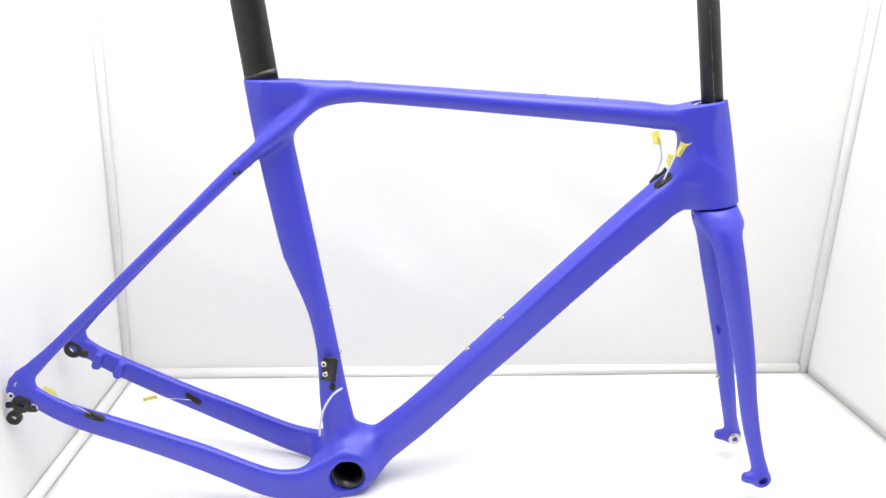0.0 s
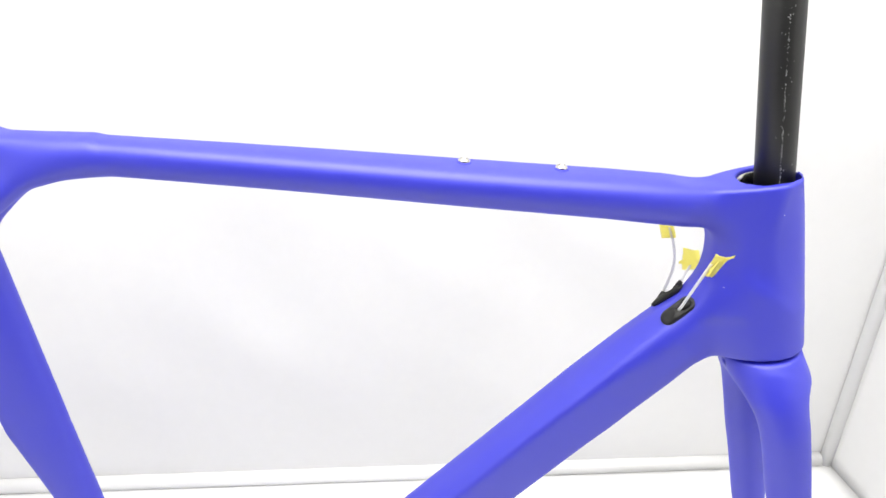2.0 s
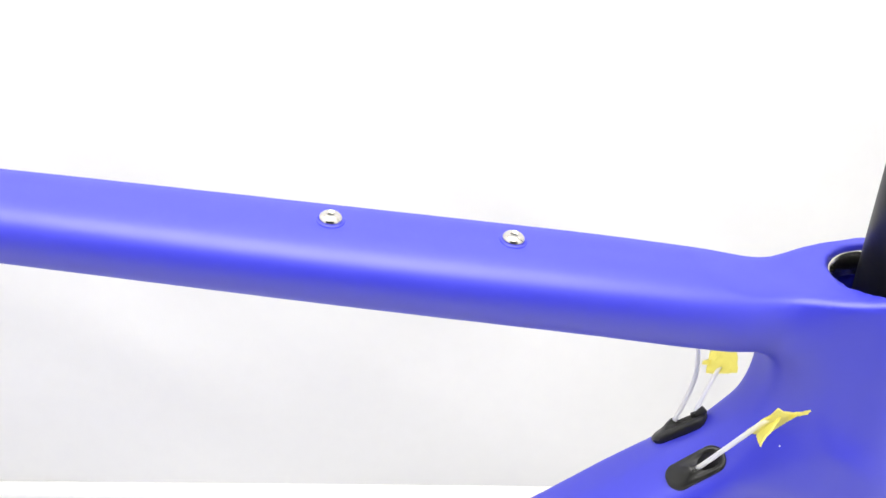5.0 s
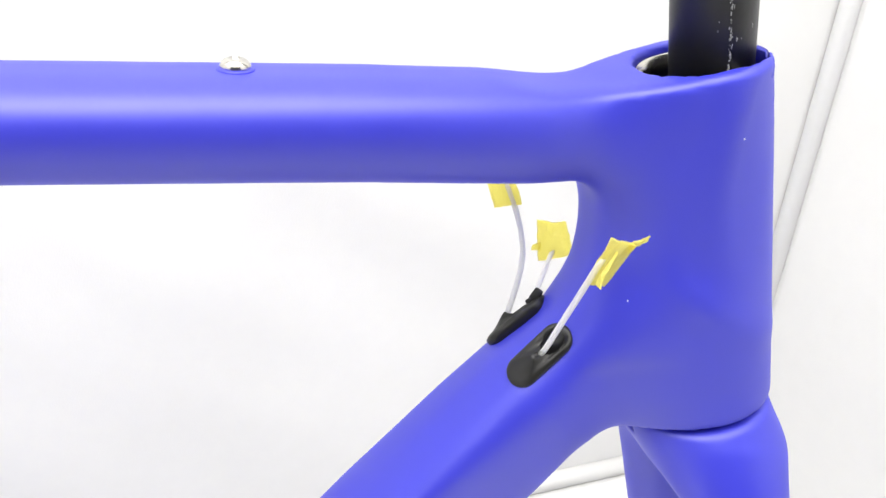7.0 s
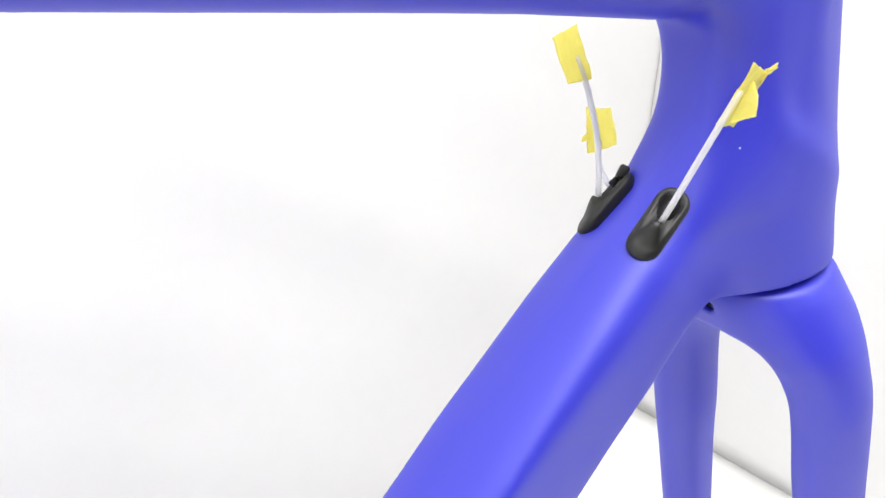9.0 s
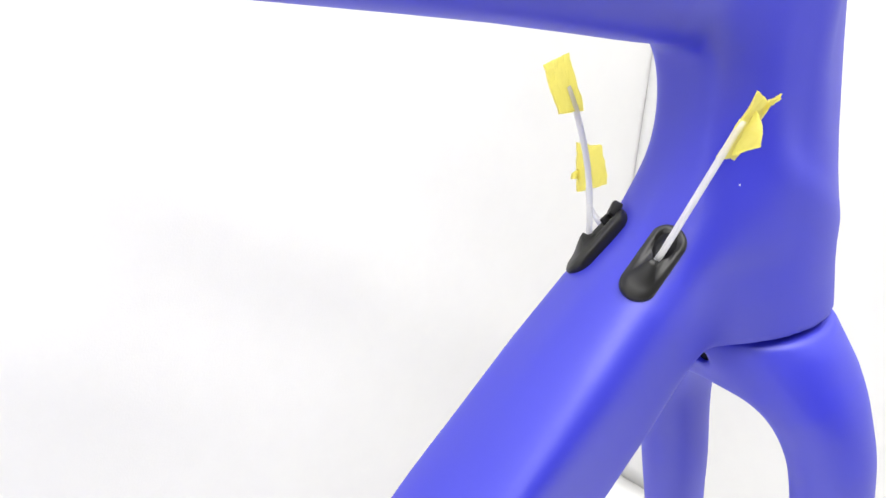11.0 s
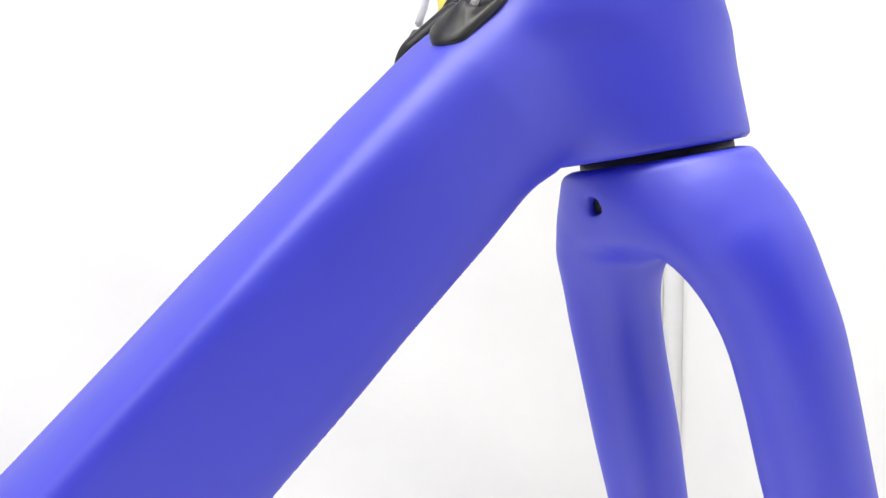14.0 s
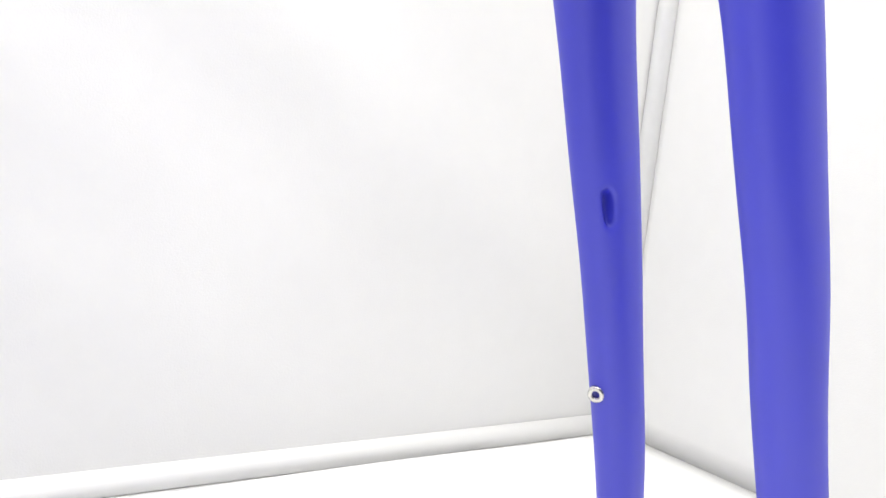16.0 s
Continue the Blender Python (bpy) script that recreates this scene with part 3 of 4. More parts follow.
# ---- the fork ----
fork = thing("bicycle_fork", "matte blue carbon fork with two slim straight blades", "bicycle fork")
CROWN = HEAD_LOW - UP * 0.0012
crown = Tube("fork_crown", [k(*(CROWN + UP * 0.004), 0.0262, 0.0278, 0.0258), k(*(CROWN - UP * 0.008), 0.0247, 0.0272, 0.0279), k(*(CROWN - UP * 0.018), 0.0224, 0.0228, 0.0281)], cap=0.008, step=0.006)
leg = Tube("fork_leg", [k(0.4890, -0.0130, 0.4062, 0.0104, 0.0104, 0.0238), k(0.4890, 0.0016, 0.4070, 0.0095, 0.0095, 0.0229), k(0.4856, 0.0188, 0.4070, 0.0123, 0.0123, 0.0226),
            k(0.4848, 0.0281, 0.3985, 0.0150, 0.0150, 0.0200), k(0.4899, 0.0351, 0.3800, 0.0142, 0.0142, 0.0184), k(0.4949, 0.0371, 0.3600, 0.0136, 0.0136, 0.0177),
            k(0.5021, 0.0381, 0.3300, 0.0133, 0.0133, 0.0173), k(0.5097, 0.0398, 0.3000, 0.0123, 0.0123, 0.0161), k(0.5190, 0.0408, 0.2600, 0.0116, 0.0116, 0.0152),
            k(0.5283, 0.0418, 0.2200, 0.0114, 0.0114, 0.0135), k(0.5361, 0.0421, 0.1800, 0.0110, 0.0110, 0.0122), k(0.5460, 0.0438, 0.1350, 0.0102, 0.0102, 0.0114),
            k(0.5562, 0.0491, 0.0950, 0.0096, 0.0096, 0.0102), k(0.5625, 0.0525, 0.0735, 0.0088, 0.0088, 0.0112), k(0.5652, 0.0540, 0.0595, 0.0083, 0.0083, 0.0117)], mirror=True, cap=0.004, step=0.006, lateral=(1, 0, 0))
leg_foot = Cylinder((0.5652, 0.0490, 0.0600), (0.5652, 0.0625, 0.0600), 0.0120, 0.003, mirror=True)
leg_tab = Tube("fork_leg", [k(0.5632, 0.0545, 0.0590, 0.0085, 0.0085, 0.0070), k(0.5465, 0.0545, 0.0610, 0.0085, 0.0075, 0.0070), k(0.5395, 0.0545, 0.0625, 0.0080, 0.0070, 0.0070)], mirror=True, cap=0.004)
crown_drill = Cylinder((0.43, -0.0003, 0.4095), (0.468, -0.0003, 0.4150), 0.0030, 0.0006)
leg_drill = OneSide(Tube("fork_leg", [k(0.5142, 0.0316, 0.2488, 0.0016, 0.0016, 0.0045), k(0.5168, 0.0326, 0.2415, 0.0018, 0.0018, 0.0046), k(0.5184, 0.0328, 0.2325, 0.0012, 0.0012, 0.0030)]), 1)
axle_drill = Cylinder((0.5652, 0.055, 0.0605), (0.5652, 0.07, 0.0605), 0.0060, 0.0006, mirror=True)
tab_drill = Cylinder((0.5448, 0.040, 0.0580), (0.5448, 0.07, 0.0580), 0.0016, 0.0004, mirror=True)
moulded(fork, [("fork_crown", crown, 0), ("fork_leg", leg, 0.026), ("fork_leg", leg_foot, 0.006), ("fork_leg", leg_tab, 0.006)],
        [(Cylinder(CROWN, CROWN + UP * 0.05, 0.05, 0.001), 0.0025), (crown_drill, 0.0008), (leg_drill, 0.0008), (axle_drill, 0.0008), (tab_drill, 0.0005)],
        (0.43, -0.076, 0.02), (0.61, 0.076, 0.45), 0.0015, BLUE, ["fork_crown", "fork_leg"], ease=9)
steer = basis(UP)
DRILL = Vector((0.0380, 0, 0.0055)).normalized()
part("crown_plug", revolve([(0.0029, 0.0), (0.0029, 0.008)], Matrix.Translation(Vector((0.4552, -0.0003, 0.4132))) @ basis(DRILL), 24), DARK, fork, "black plug in the crown hole")
part("steerer_tube", revolve([(0.0130, 0), (0.0130, 0.40)], Matrix.Translation(STEER_AT - STEER_UP * 0.13) @ basis(STEER_UP), 64), STEERER, fork, "bare black carbon steerer tube")
part("crown_race", revolve([(0.0235, -0.0045), (0.0235, 0.004)], Matrix.Translation(HEAD_LOW - UP * 0.0015) @ steer, 48), DARK, fork, "black bearing seal in the gap over the crown")
# a rough, speckled resin seam runs up the steerer
bm = bmesh.new()
dice = random.Random(5)
for i in range(420):
    up = STEER_AT + STEER_UP * (-0.02 + 0.32 * dice.random() ** 1.5)
    a = radians(-100) + dice.gauss(0, 0.022 if dice.random() < 0.85 else 0.25)
    r = dice.uniform(0.00012, 0.00034)
    spot = Matrix.Translation(up) @ basis(STEER_UP) @ Matrix.Rotation(a, 4, "Z") @ Matrix.Translation((0.01302, 0, 0)) @ Matrix.Diagonal((0.4 * r, r, r * dice.uniform(1, 3), 1))
    bmesh.ops.create_icosphere(bm, subdivisions=0 + 1, radius=1, matrix=spot)
part("mould_seam", bm, SEAM, fork, "pale speckled resin seam along the tube")
for sgn in (-1, 1):
    part("thread_insert", ring([(0.0040, -0.0005), (0.0040, 0.0030), (0.0062, 0.0030), (0.0090, 0.0022), (0.0090, -0.0005)], Matrix.Translation((0.5652, sgn * 0.0445, 0.0605)) @ basis((0, -sgn, 0))), STEEL, fork, "bare metal axle insert")
part("leg_insert", ring([(0.0016, -0.001), (0.0016, 0.0014), (0.0034, 0.0012), (0.0036, -0.001)], Matrix.Translation((0.5272, 0.0408, 0.1640)) @ basis((-0.80, -0.58, -0.15))), STEEL, fork, "small steel threaded insert")

# ---- the seat post ----
seatpost = thing("seatpost", "bare black carbon aero seat post set into the frame", "seat post")
POST_UP = Vector((-0.120, 0, 0.9927)).normalized()
POST_FWD = Vector((POST_UP.z, 0, -POST_UP.x))


def post_ring(bm, s, rx, ry, n=48):
    c = Vector((-0.0900, 0, 0.5815)) + POST_UP * s
    return [bm.verts.new(c + POST_FWD * (rx * math.cos(2 * math.pi * i / n)) + Vector((0, ry * math.copysign(abs(math.sin(2 * math.pi * i / n)) ** 0.85, math.sin(2 * math.pi * i / n)), 0))) for i in range(n)]


def stack(rings, bm):
    n = len(rings[0])
    for a, b in zip(rings, rings[1:]):
        for i in range(n):
            bm.faces.new((a[i], a[(i + 1) % n], b[(i + 1) % n], b[i]))
    bm.faces.new(rings[0][::-1])
    bm.faces.new(rings[-1])
    bmesh.ops.recalc_face_normals(bm, faces=bm.faces)
    return bm


bm = bmesh.new()
part("post_tube", stack([post_ring(bm, s, 0.0203, 0.0122) for s in (-0.045, 0.0, 0.1, 0.2, 0.30)], bm), CARBON, seatpost)
bm = bmesh.new()
band = [post_ring(bm, 0.0, 0.02042, 0.01232), post_ring(bm, 0.0085, 0.02042, 0.01232)]
for i, v in enumerate(band[1]):
    v.co += POST_UP * (0.0035 * math.cos(2 * math.pi * i / 48))
part("polished_band", stack(band, bm), BAND, seatpost, "glossier worn band at the foot of the post")
bm = bmesh.new()
# clamp wedge, set high and dark to paint the slot's shade
part("slot_wedge_shade", stack([[bm.verts.new(Vector((-0.0625 + 0.0092 * math.cos(2 * math.pi * i / 32), 0.0092 * math.sin(2 * math.pi * i / 32), z))) for i in range(32)] for z in (0.560, 0.5806)], bm), DARK, frame_body, "dark wedge filling the clamp slot ahead of the seat post as its shade")

# ---- screws, guides, liners and tape on the frame ----
def on_skin(at, out, lift=0.0):
    """The spot on the bicycle's skin that one meets coming in along -out towards a point."""
    out = Vector(out).normalized()
    p = Vector(at) + out * 0.015
    for _ in range(60):
        d = float(frame_skin(np.array([p], float))[0])
        p -= out * max(-0.002, 0.7 * d)
    return p + out * lift


def screw(at, axis, r=0.0042, h=0.0026, parent=None, label="domed steel hex socket screw"):
    m = Matrix.Translation(at) @ basis(axis)
    head = part("screw", revolve([(r * 0.96, -0.0015), (r, 0.0004), (r * 0.98, h * 0.30), (r * 0.88, h * 0.58), (r * 0.70, h * 0.84), (r * 0.50, h * 0.97), (r * 0.38, h), (r * 0.34, h * 0.55), (r * 0.05, h * 0.50)], m, 24), STEEL, parent or frame_body, label)
    # a dark hex disc paints the shade at the socket's bottom
    part("socket", revolve([(r * 0.345, h * 0.52), (r * 0.345, h * 0.66)], m, 6), DARK, head, "dark hex disc painting the shade in the socket")
    return head


def washer(at, axis, r, parent):
    part("washer", revolve([(r * 0.6, -0.001), (r, -0.001), (r, 0.0002), (r * 0.94, 0.0005), (r * 0.6, 0.0006)], Matrix.Translation(at) @ basis(axis), 24), BLUE, parent)


TT_UP = Vector((0.063, 0, 0.998))
for x, z in ((0.2512, 0.5673), (0.3155, 0.5636)):
    washer(on_skin((x, 0, z), TT_UP), TT_UP, 0.0050, screw(on_skin((x, 0, z), TT_UP, 0.0006), TT_UP))
DT_UP = Vector((-0.722, 0, 0.692))
for x, z in ((0.2083, 0.2726), (0.1621, 0.2278)):
    screw(on_skin((x, 0, z), DT_UP), DT_UP)
ST_FWD = Vector((0.984, 0, 0.175))
for x, z in ((-0.0170, 0.2830), (-0.0058, 0.2197)):
    screw(on_skin((x, 0, z), ST_FWD), ST_FWD)


def guide(m, length, width, name="cable_guide", hole=True):
    """A moulded oval grommet: a flat lip, a swollen nose and a shallow mouth in its upper half, darkened by a disc."""
    bm = bmesh.new()
    n, straight = 40, (length - width) / 2
    radii = [1.0, 0.985, 0.94, 0.86, 0.75, 0.62, 0.48, 0.34, 0.2, 0.08]

    def put(r, a):
        u = r * (width / 2) * math.cos(a) + math.copysign(straight, math.cos(a)) * r * (1 if abs(math.cos(a)) > 0.02 else 0)
        v = r * (width / 2) * math.sin(a)
        edge = 0.0014 * (1 - max(0, r - 0.86) / 0.14 * 0.55) if r < 1 else 0.0
        nose = 0.0034 * math.exp(-((u + 0.0005) / (0.24 * length)) ** 2) * max(0, 1 - (v / (0.46 * width)) ** 2)
        mouth = max(0.0, 1 - ((u - 0.20 * length) / (0.23 * length)) ** 4 - (v / (0.33 * width)) ** 4) if hole else 0
        z = edge + nose * (1 - min(1, 2.5 * mouth)) - (edge - 0.0004) * min(1, 2.2 * mouth)
        return m @ Vector((u, v, z))

    rings = [[bm.verts.new(put(r, 2 * math.pi * (i + 0.5) / n)) for i in range(n)] for r in radii]
    base = [bm.verts.new(m @ (m.inverted() @ v.co - Vector((0, 0, 0.003)))) for v in rings[0]]
    rings.insert(0, base)
    for a, b in zip(rings, rings[1:]):
        for i in range(n):
            bm.faces.new((a[i], a[(i + 1) % n], b[(i + 1) % n], b[i]))
    bm.faces.new(rings[-1])
    bm.faces.new(rings[0][::-1])
    bmesh.ops.recalc_face_normals(bm, faces=bm.faces)
    ob = part(name, bm, RUBBER, frame_body, "black moulded plastic cable guide")
    if hole:
        # flat dark oval paints the shade of a deeper mouth
        part("mouth_shade", revolve([(1.0, 0.0), (1.0, 1.0)], m @ Matrix.Translation((0.215 * length, 0, 0.0004)) @ Matrix.Diagonal((0.185 * length, 0.27 * width, 0.0003, 1)), 24), DARK, ob, "flat dark oval painting the shade in the guide mouth")
    return ob


def guide_pose(at, along, out):
    x, z = Vector(along).normalized(), Vector(out)
    z = (z - x * z.dot(x)).normalized()
    ends = [on_skin(Vector(at) + x * d, z) for d in (-0.011, 0.011)]      # lie along the skin
    x = (ends[1] - ends[0]).normalized()
    z = (z - x * z.dot(x)).normalized()
    at = (ends[0] + ends[1]) / 2 + z * 0.0005
    return Matrix.Translation(at) @ Matrix((x, z.cross(x), z)).transposed().to_4x4()


def flag(corners, parent, seed, fold=0.002, rag=0.0012, nx=10, ny=8):
    """A strip of crumpled paper tape folded round a liner."""
    a, b, c, d = [Vector(v) for v in corners]
    out = (b - a).cross(d - a).normalized()
    bm = bmesh.new()

    def at(i, k, back):
        u, v = i / nx, k / ny
        p = (a * (1 - u) + b * u) * (1 - v) + (d * (1 - u) + c * u) * v
        e = fold * (noise.noise((u * 2.5 + seed, v * 2.5, seed)) + 0.5 * noise.noise((u * 6, v * 6 + seed, 1.5)))
        if v in (0, 1) or u in (0, 1):
            p = p + (b - a).normalized() * rag * noise.noise((seed, u * 7, v * 9)) + (d - a).normalized() * rag * noise.noise((v * 8, seed, u * 8))
        return p + out * (e + (0.00035 if back else -0.00035))

    g = [[[bm.verts.new(at(i, k, f)) for k in range(ny + 1)] for i in range(nx + 1)] for f in (0, 1)]
    for f in (0, 1):
        for i in range(nx):
            for k in range(ny):
                q = (g[f][i][k], g[f][i + 1][k], g[f][i + 1][k + 1], g[f][i][k + 1])
                bm.faces.new(q if f else q[::-1])
    rim = [(i, 0) for i in range(nx)] + [(nx, k) for k in range(ny)] + [(i, ny) for i in range(nx, 0, -1)] + [(0, k) for k in range(ny, 0, -1)]
    for (i, j), (k, l) in zip(rim, rim[1:] + rim[:1]):
        bm.faces.new((g[0][i][j], g[0][k][l], g[1][k][l], g[1][i][j]))
    bmesh.ops.recalc_face_normals(bm, faces=bm.faces)
    return part("tape_flag", bm, TAPE, parent, "crumpled yellow masking tape", smooth=False)


def liner(points, parent, r=0.00115):
    return part("cable_liner", sweep(spline([(*p,) for p in points], 0.004), r, 10), LINER, parent, "white plastic cable liner")


DT_ALONG = Vector((0.692, 0, 0.722))
near_guide = guide(guide_pose((0.4040, -0.0128, 0.4634), DT_ALONG, (-0.56, -0.55, 0.61)), 0.0272, 0.0112)
far_guide = guide(guide_pose((0.4045, 0.0138, 0.4627), DT_ALONG, (-0.54, 0.60, 0.60)), 0.0272, 0.0112)
liner([(0.4052, -0.0122, 0.4622), (0.4065, -0.0134, 0.4658), (0.4100, -0.0180, 0.4800), (0.4136, -0.0226, 0.4944), (0.4164, -0.0262, 0.5058)], near_guide, 0.00105)
flag([(0.4137, -0.0216, 0.4951), (0.4198, -0.0230, 0.4940), (0.4266, -0.0270, 0.5096), (0.4168, -0.0292, 0.5142)], near_guide, 2.3, 0.0008, 0.0004)
flag([(0.4158, -0.0248, 0.4962), (0.4119, -0.0353, 0.5009), (0.4121, -0.0350, 0.5052), (0.4205, -0.0272, 0.5082)], near_guide, 5.1, 0.0006, 0.0003)
flag([(0.4240, -0.0268, 0.5076), (0.4300, -0.0273, 0.5110), (0.4308, -0.0272, 0.5122), (0.4238, -0.0272, 0.5102)], near_guide, 6.4, 0.0005, 0.0004)
liner([(0.4025, 0.0125, 0.4650), (0.4039, 0.0140, 0.4672), (0.4085, 0.0195, 0.4740), (0.4117, 0.0245, 0.4820), (0.4110, 0.0275, 0.4920), (0.4085, 0.0292, 0.5010), (0.4058, 0.0310, 0.5080)], far_guide, 0.00105)
flag([(0.4011, 0.0288, 0.4999), (0.4117, 0.0288, 0.5003), (0.4068, 0.0327, 0.5184), (0.3977, 0.0345, 0.5147)], far_guide, 7.7, 0.0008, 0.0004)
liner([(0.4150, 0.0200, 0.4640), (0.4260, 0.0360, 0.4650), (0.4330, 0.0440, 0.4720)], far_guide, 0.00100)
flag([(0.4265, 0.0430, 0.4676), (0.4418, 0.0428, 0.4682), (0.4373, 0.0430, 0.4834), (0.4245, 0.0432, 0.4856)], far_guide, 9.4, 0.0008, 0.0005)
flag([(0.4232, 0.0431, 0.4727), (0.4268, 0.0431, 0.4722), (0.4264, 0.0431, 0.4760), (0.4234, 0.0431, 0.4748)], far_guide, 3.4, 0.0003, 0.0002, 4, 4)
FAR_GUIDE = guide_pose((0.4045, 0.0138, 0.4627), DT_ALONG, (-0.54, 0.60, 0.60))
part("guide_prong", box(FAR_GUIDE @ pose(0.0118, -0.0012, 0.0022, 0, -14, 0), 0.0050, 0.0030, 0.0034, 0.0008), RUBBER, far_guide)
part("guide_prong", box(FAR_GUIDE @ pose(0.0085, 0.0022, 0.0014, 0, 8, 0), 0.0040, 0.0018, 0.0030, 0.0006), RUBBER, far_guide)

# on the chain stays
stay_guide = guide(guide_pose((-0.3148, -0.0755, 0.1628), (-0.90, -0.09, 0.42), (0.22, -0.62, 0.72)), 0.0265, 0.0088)
liner([(-0.3194, -0.0755, 0.1657), (-0.3256, -0.0765, 0.1710), (-0.3421, -0.0740, 0.1793), (-0.3629, -0.068, 0.1892)], stay_guide, 0.00035)
flag([(-0.3619, -0.0660, 0.1853), (-0.3794, -0.0660, 0.1940), (-0.3806, -0.0640, 0.1995), (-0.3661, -0.0640, 0.1928)], stay_guide, 12.2, 0.001)
far_stay_guide = guide(guide_pose((-0.2314, 0.0510, 0.1173), (-0.80, 0.05, 0.60), (0.1, -1.0, 0.12)), 0.0270, 0.0088)
liner([(-0.2339, 0.0500, 0.1167), (-0.2399, 0.0470, 0.1190), (-0.2531, 0.0460, 0.1208), (-0.2693, 0.0470, 0.1202), (-0.2867, 0.0500, 0.1186)], far_stay_guide, 0.00045)
flag([(-0.2832, 0.0540, 0.1173), (-0.3050, 0.0540, 0.1112), (-0.3056, 0.0535, 0.1171), (-0.2858, 0.0535, 0.1227)], far_stay_guide, 14.0, 0.0008)

# dark disc on the seat stay's eyelet, painting the shade in its threaded hole
hole_out = Vector((-0.10, -1, -0.12)).normalized()
part("eyelet_shade", revolve([(0.0023, -0.0015), (0.0023, 0.0002), (0.0016, 0.00025), (0.0014, -0.0002)], Matrix.Translation(on_skin((-0.1215, -0.0235, 0.4727), hole_out, 0.0008)) @ basis(hole_out), 20), DARK, frame_body, "dark disc painting the shade in a threaded eyelet")

# derailleur plate, plug and liner on the seat tube
plate = part("derailleur_mount", box(pose(-0.0201, -0.0215, 0.2042) @ pose(0, 0, 0, 0, 8, 0), 0.0185, 0.0035, 0.0350, 0.0015), RUBBER, frame_body, "black front derailleur mounting plate")
part("mount_flange", box(pose(-0.0103, -0.0228, 0.2023) @ pose(0, 0, 0, 0, 8, 0), 0.0030, 0.0050, 0.0330, 0.0010), RUBBER, plate)
for x, z in ((-0.0260, 0.2122), (-0.0248, 0.1972)):
    screw((x, -0.0232, z), (0, -1, 0), 0.0043, 0.0028, plate)
part("rubber_plug", revolve([(0.0042, -0.003), (0.0042, 0.0008), (0.0034, 0.0014), (0.0012, 0.0014), (0.0010, -0.0006)], Matrix.Translation((-0.0163, -0.0215, 0.1763)) @ basis((0, -1, 0)), 24), RUBBER, frame_body, "small black rubber plug")
part("cable_liner", sweep(spline([(-0.0365, -0.0200, 0.1019), (-0.0358, -0.0255, 0.1066), (-0.0342, -0.0275, 0.1226), (-0.0282, -0.0290, 0.1471), (-0.0151, -0.0300, 0.1697), (-0.0020, -0.0310, 0.1806)], 0.004), 0.00145, 10), LINER, frame_body, "white plastic cable liner bowed over the seat tube")

# bottom bracket sleeve
part("bearing_sleeve", ring([(0.0205, -0.040), (0.0205, 0.040), (0.0236, 0.040), (0.0236, -0.040)], Matrix.Translation(BB) @ basis((0, 1, 0)), 48), SLEEVE, frame_body, "dark bare sleeve inside the bottom bracket")
# added dark disc closes the bore, painting the shade deep inside
part("sleeve_shade", revolve([(0.0207, -0.004), (0.0207, 0.004)], Matrix.Translation(BB + Vector((0, 0.018, 0))) @ basis((0, 1, 0)), 48), DARK, frame_body)

# upper headset seat
part("bearing_seat", ring([(0.0140, -0.014), (0.0140, -0.0080), (0.0158, -0.0045), (0.0164, -0.0042), (0.0164, -0.014)], Matrix.Translation(HEAD_TOP - Vector((0.0054, 0, 0))) @ steer, 48), STEEL, frame_body, "bright metal bearing seat")

# rear dropouts: hanger on one side, plain insert on the other
hanger = part("derailleur_hanger", ring([(0.0044, -0.006), (0.0044, 0.004), (0.0108, 0.004), (0.0122, 0.0025), (0.0122, -0.006)], Matrix.Translation((-0.4021, -0.0795, 0.1824)) @ basis((0, -1, 0)), 32), RUBBER, frame_body, "black anodised derailleur hanger")
part("hanger_lobe", ring([(0.0034, -0.003), (0.0034, 0.003), (0.0086, 0.003), (0.0094, 0.002), (0.0094, -0.003)], Matrix.Translation((-0.4147, -0.0800, 0.1624)) @ basis((0.15, -1, 0)), 28), RUBBER, hanger)
part("hanger_tab", box(pose(-0.4180, -0.0790, 0.1802), 0.010, 0.006, 0.008, 0.002), RUBBER, hanger)
part("hanger_tab", box(pose(-0.3902, -0.0790, 0.1756), 0.012, 0.006, 0.010, 0.002), RUBBER, hanger)
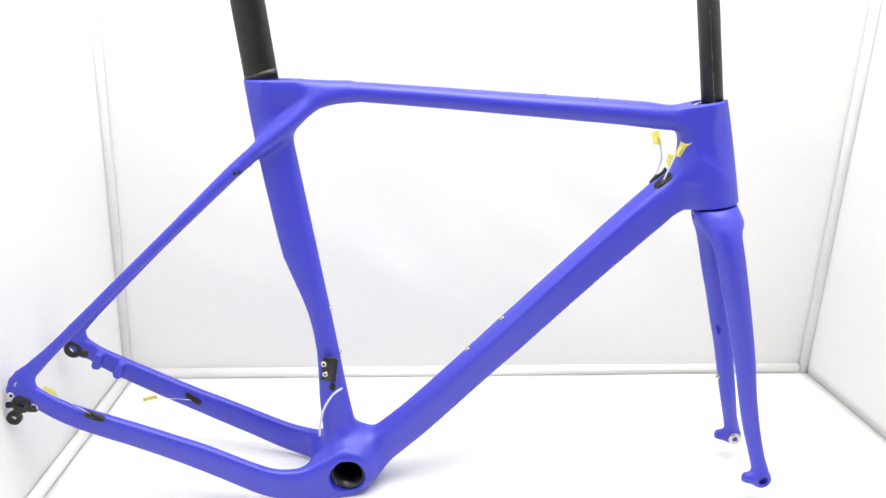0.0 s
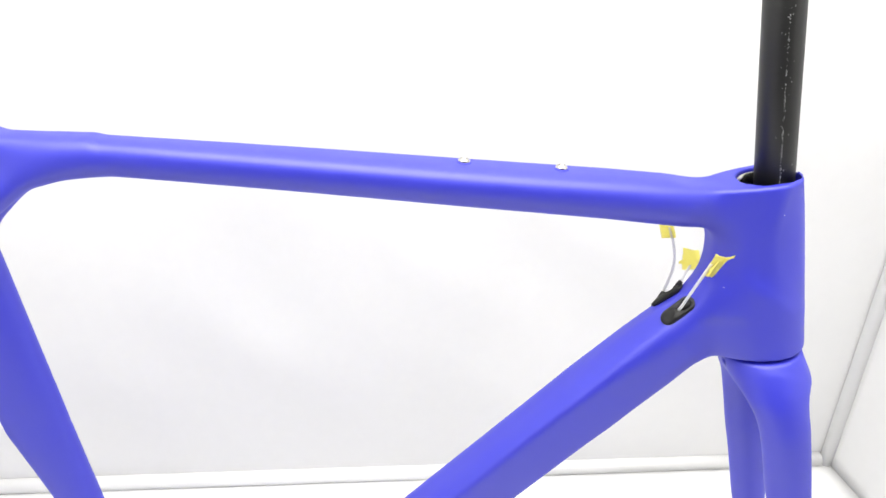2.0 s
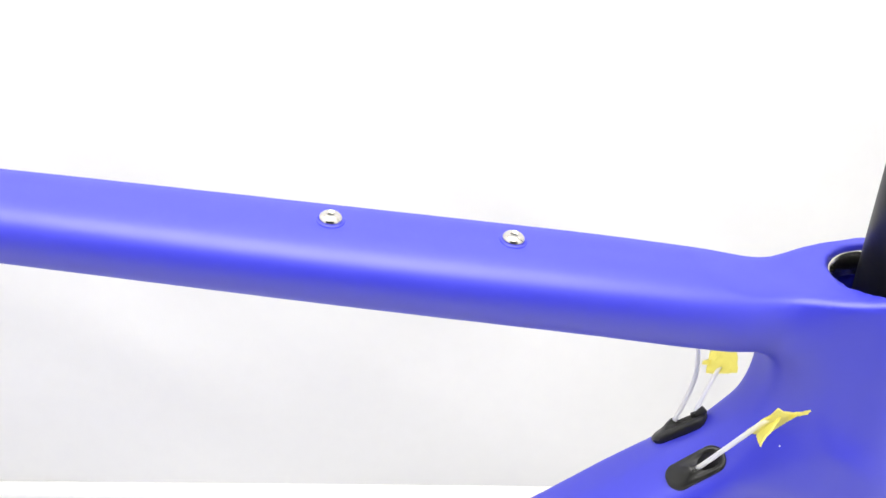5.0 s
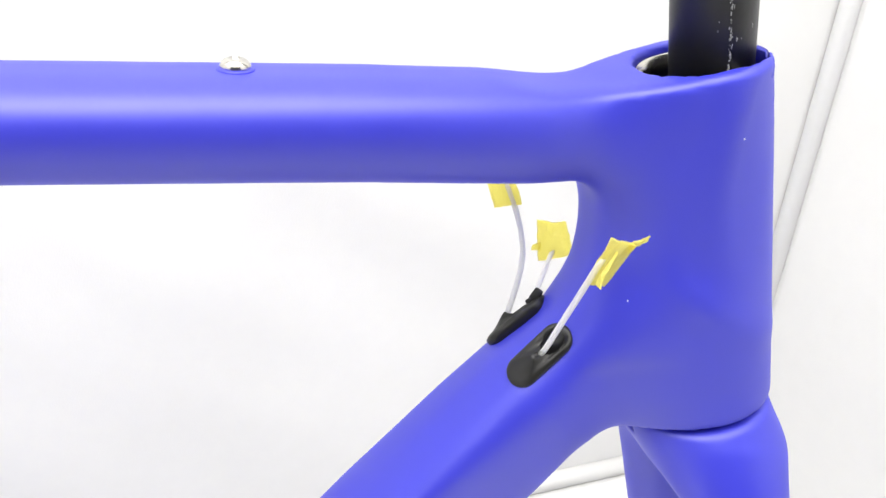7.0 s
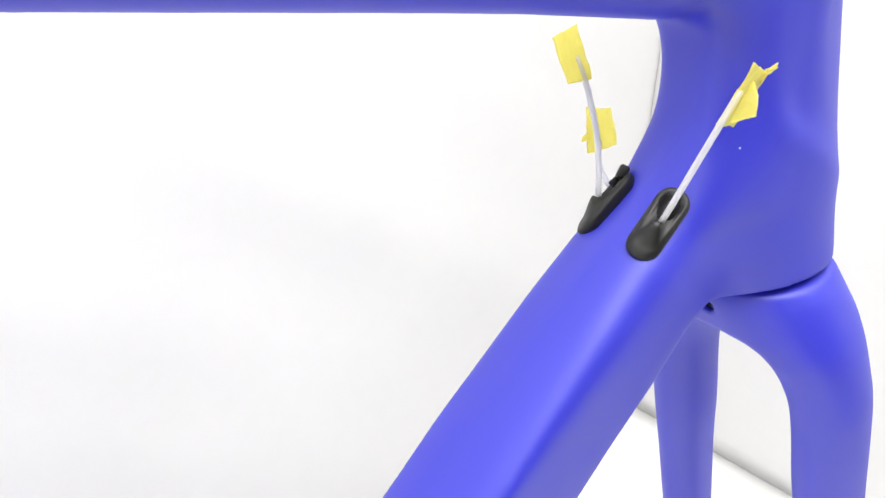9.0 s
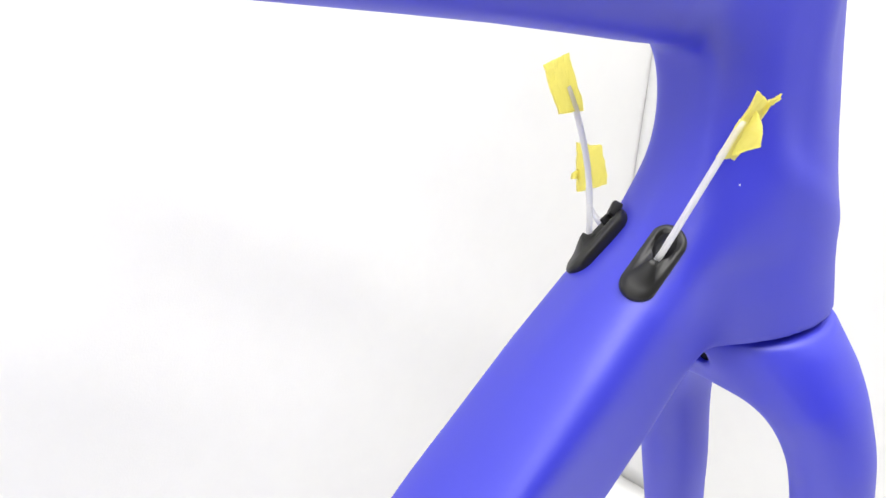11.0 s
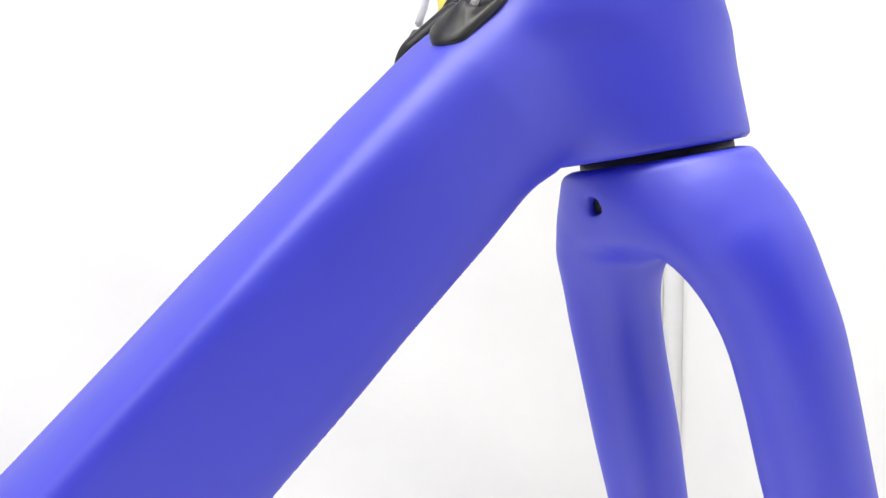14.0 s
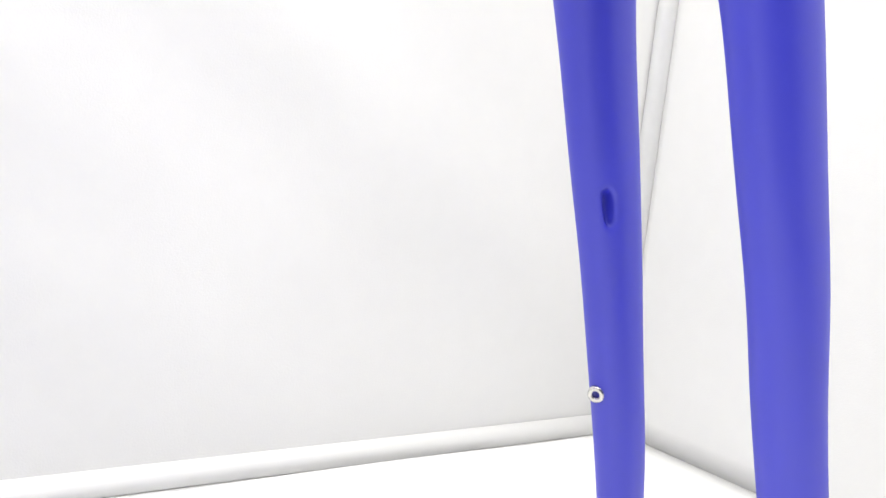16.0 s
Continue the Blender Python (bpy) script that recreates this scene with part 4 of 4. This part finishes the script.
part("hanger_arm", box(pose(-0.4091, -0.0795, 0.1719) @ pose(0, 0, 0, 0, 30, 0), 0.012, 0.006, 0.012, 0.002), RUBBER, hanger)
for x, z in ((-0.4141, 0.1938), (-0.3873, 0.1781)):
    part("washer", revolve([(0.0046, -0.002), (0.0050, 0.0004), (0.0046, 0.0010), (0.0028, 0.0012), (0.0026, 0.0004), (0.0004, 0.0003)], Matrix.Translation((x, -0.0795, z)) @ basis((0, -1, 0)), 24), PALE, hanger, "pale flat screw with a socket")
    # dark disc painted in as the shade of the screw's socket
    part("socket", revolve([(0.0020, -0.001), (0.0020, 0.0008)], Matrix.Translation((x, -0.0798, z)) @ basis((0, -1, 0)), 16), DARK, hanger)
part("eyelet_rim", ring([(0.0026, -0.001), (0.0026, 0.0008), (0.0038, 0.0006), (0.0040, -0.001)], Matrix.Translation((-0.4045, -0.0785, 0.2082)) @ basis((0, -1, 0)), 20), PALE, frame_body, "pale rim of a threaded eyelet")
# dark disc within the rim paints the shade of the hole
part("dropout_shade", revolve([(0.0026, -0.001), (0.0026, 0.0002)], Matrix.Translation((-0.4045, -0.0785, 0.2082)) @ basis((0, -1, 0)), 20), DARK, frame_body)
insert = part("dropout_insert", ring([(0.0065, -0.004), (0.0065, 0.003), (0.0120, 0.003), (0.0130, 0.0015), (0.0130, -0.004)], Matrix.Translation((-0.4037, 0.0680, 0.1883)) @ basis((0, -1, 0)), 32), RUBBER, frame_body, "black dropout insert with an axle hole")
part("insert_tab", box(pose(-0.3888, 0.0680, 0.1825) @ pose(0, 0, 0, 0, 25, 0), 0.014, 0.006, 0.012, 0.003), RUBBER, insert)
for sgn in (-1, 1):
    # no bore is cut: a dark disc paints its shade
    part("bore_shade", revolve([(0.0030, -0.002), (0.0030, 0.0005)], Matrix.Translation((-0.1185, sgn * 0.0312, 0.4735)) @ basis((0, sgn, 0)), 20), DARK, frame_body)
for x, y, z in ((0.432, -0.019, 0.4839), (0.4604, -0.0225, 0.5393)):
    out = Vector((-0.15, -1, 0))
    part("paint_speck", revolve([(0.0003, -0.0003), (0.0003, 0.0001), (0.0001, 0.0002)], Matrix.Translation(on_skin((x, y, z), out)) @ basis(out), 8), PALE, frame_body, "tiny pale speck in the paint")
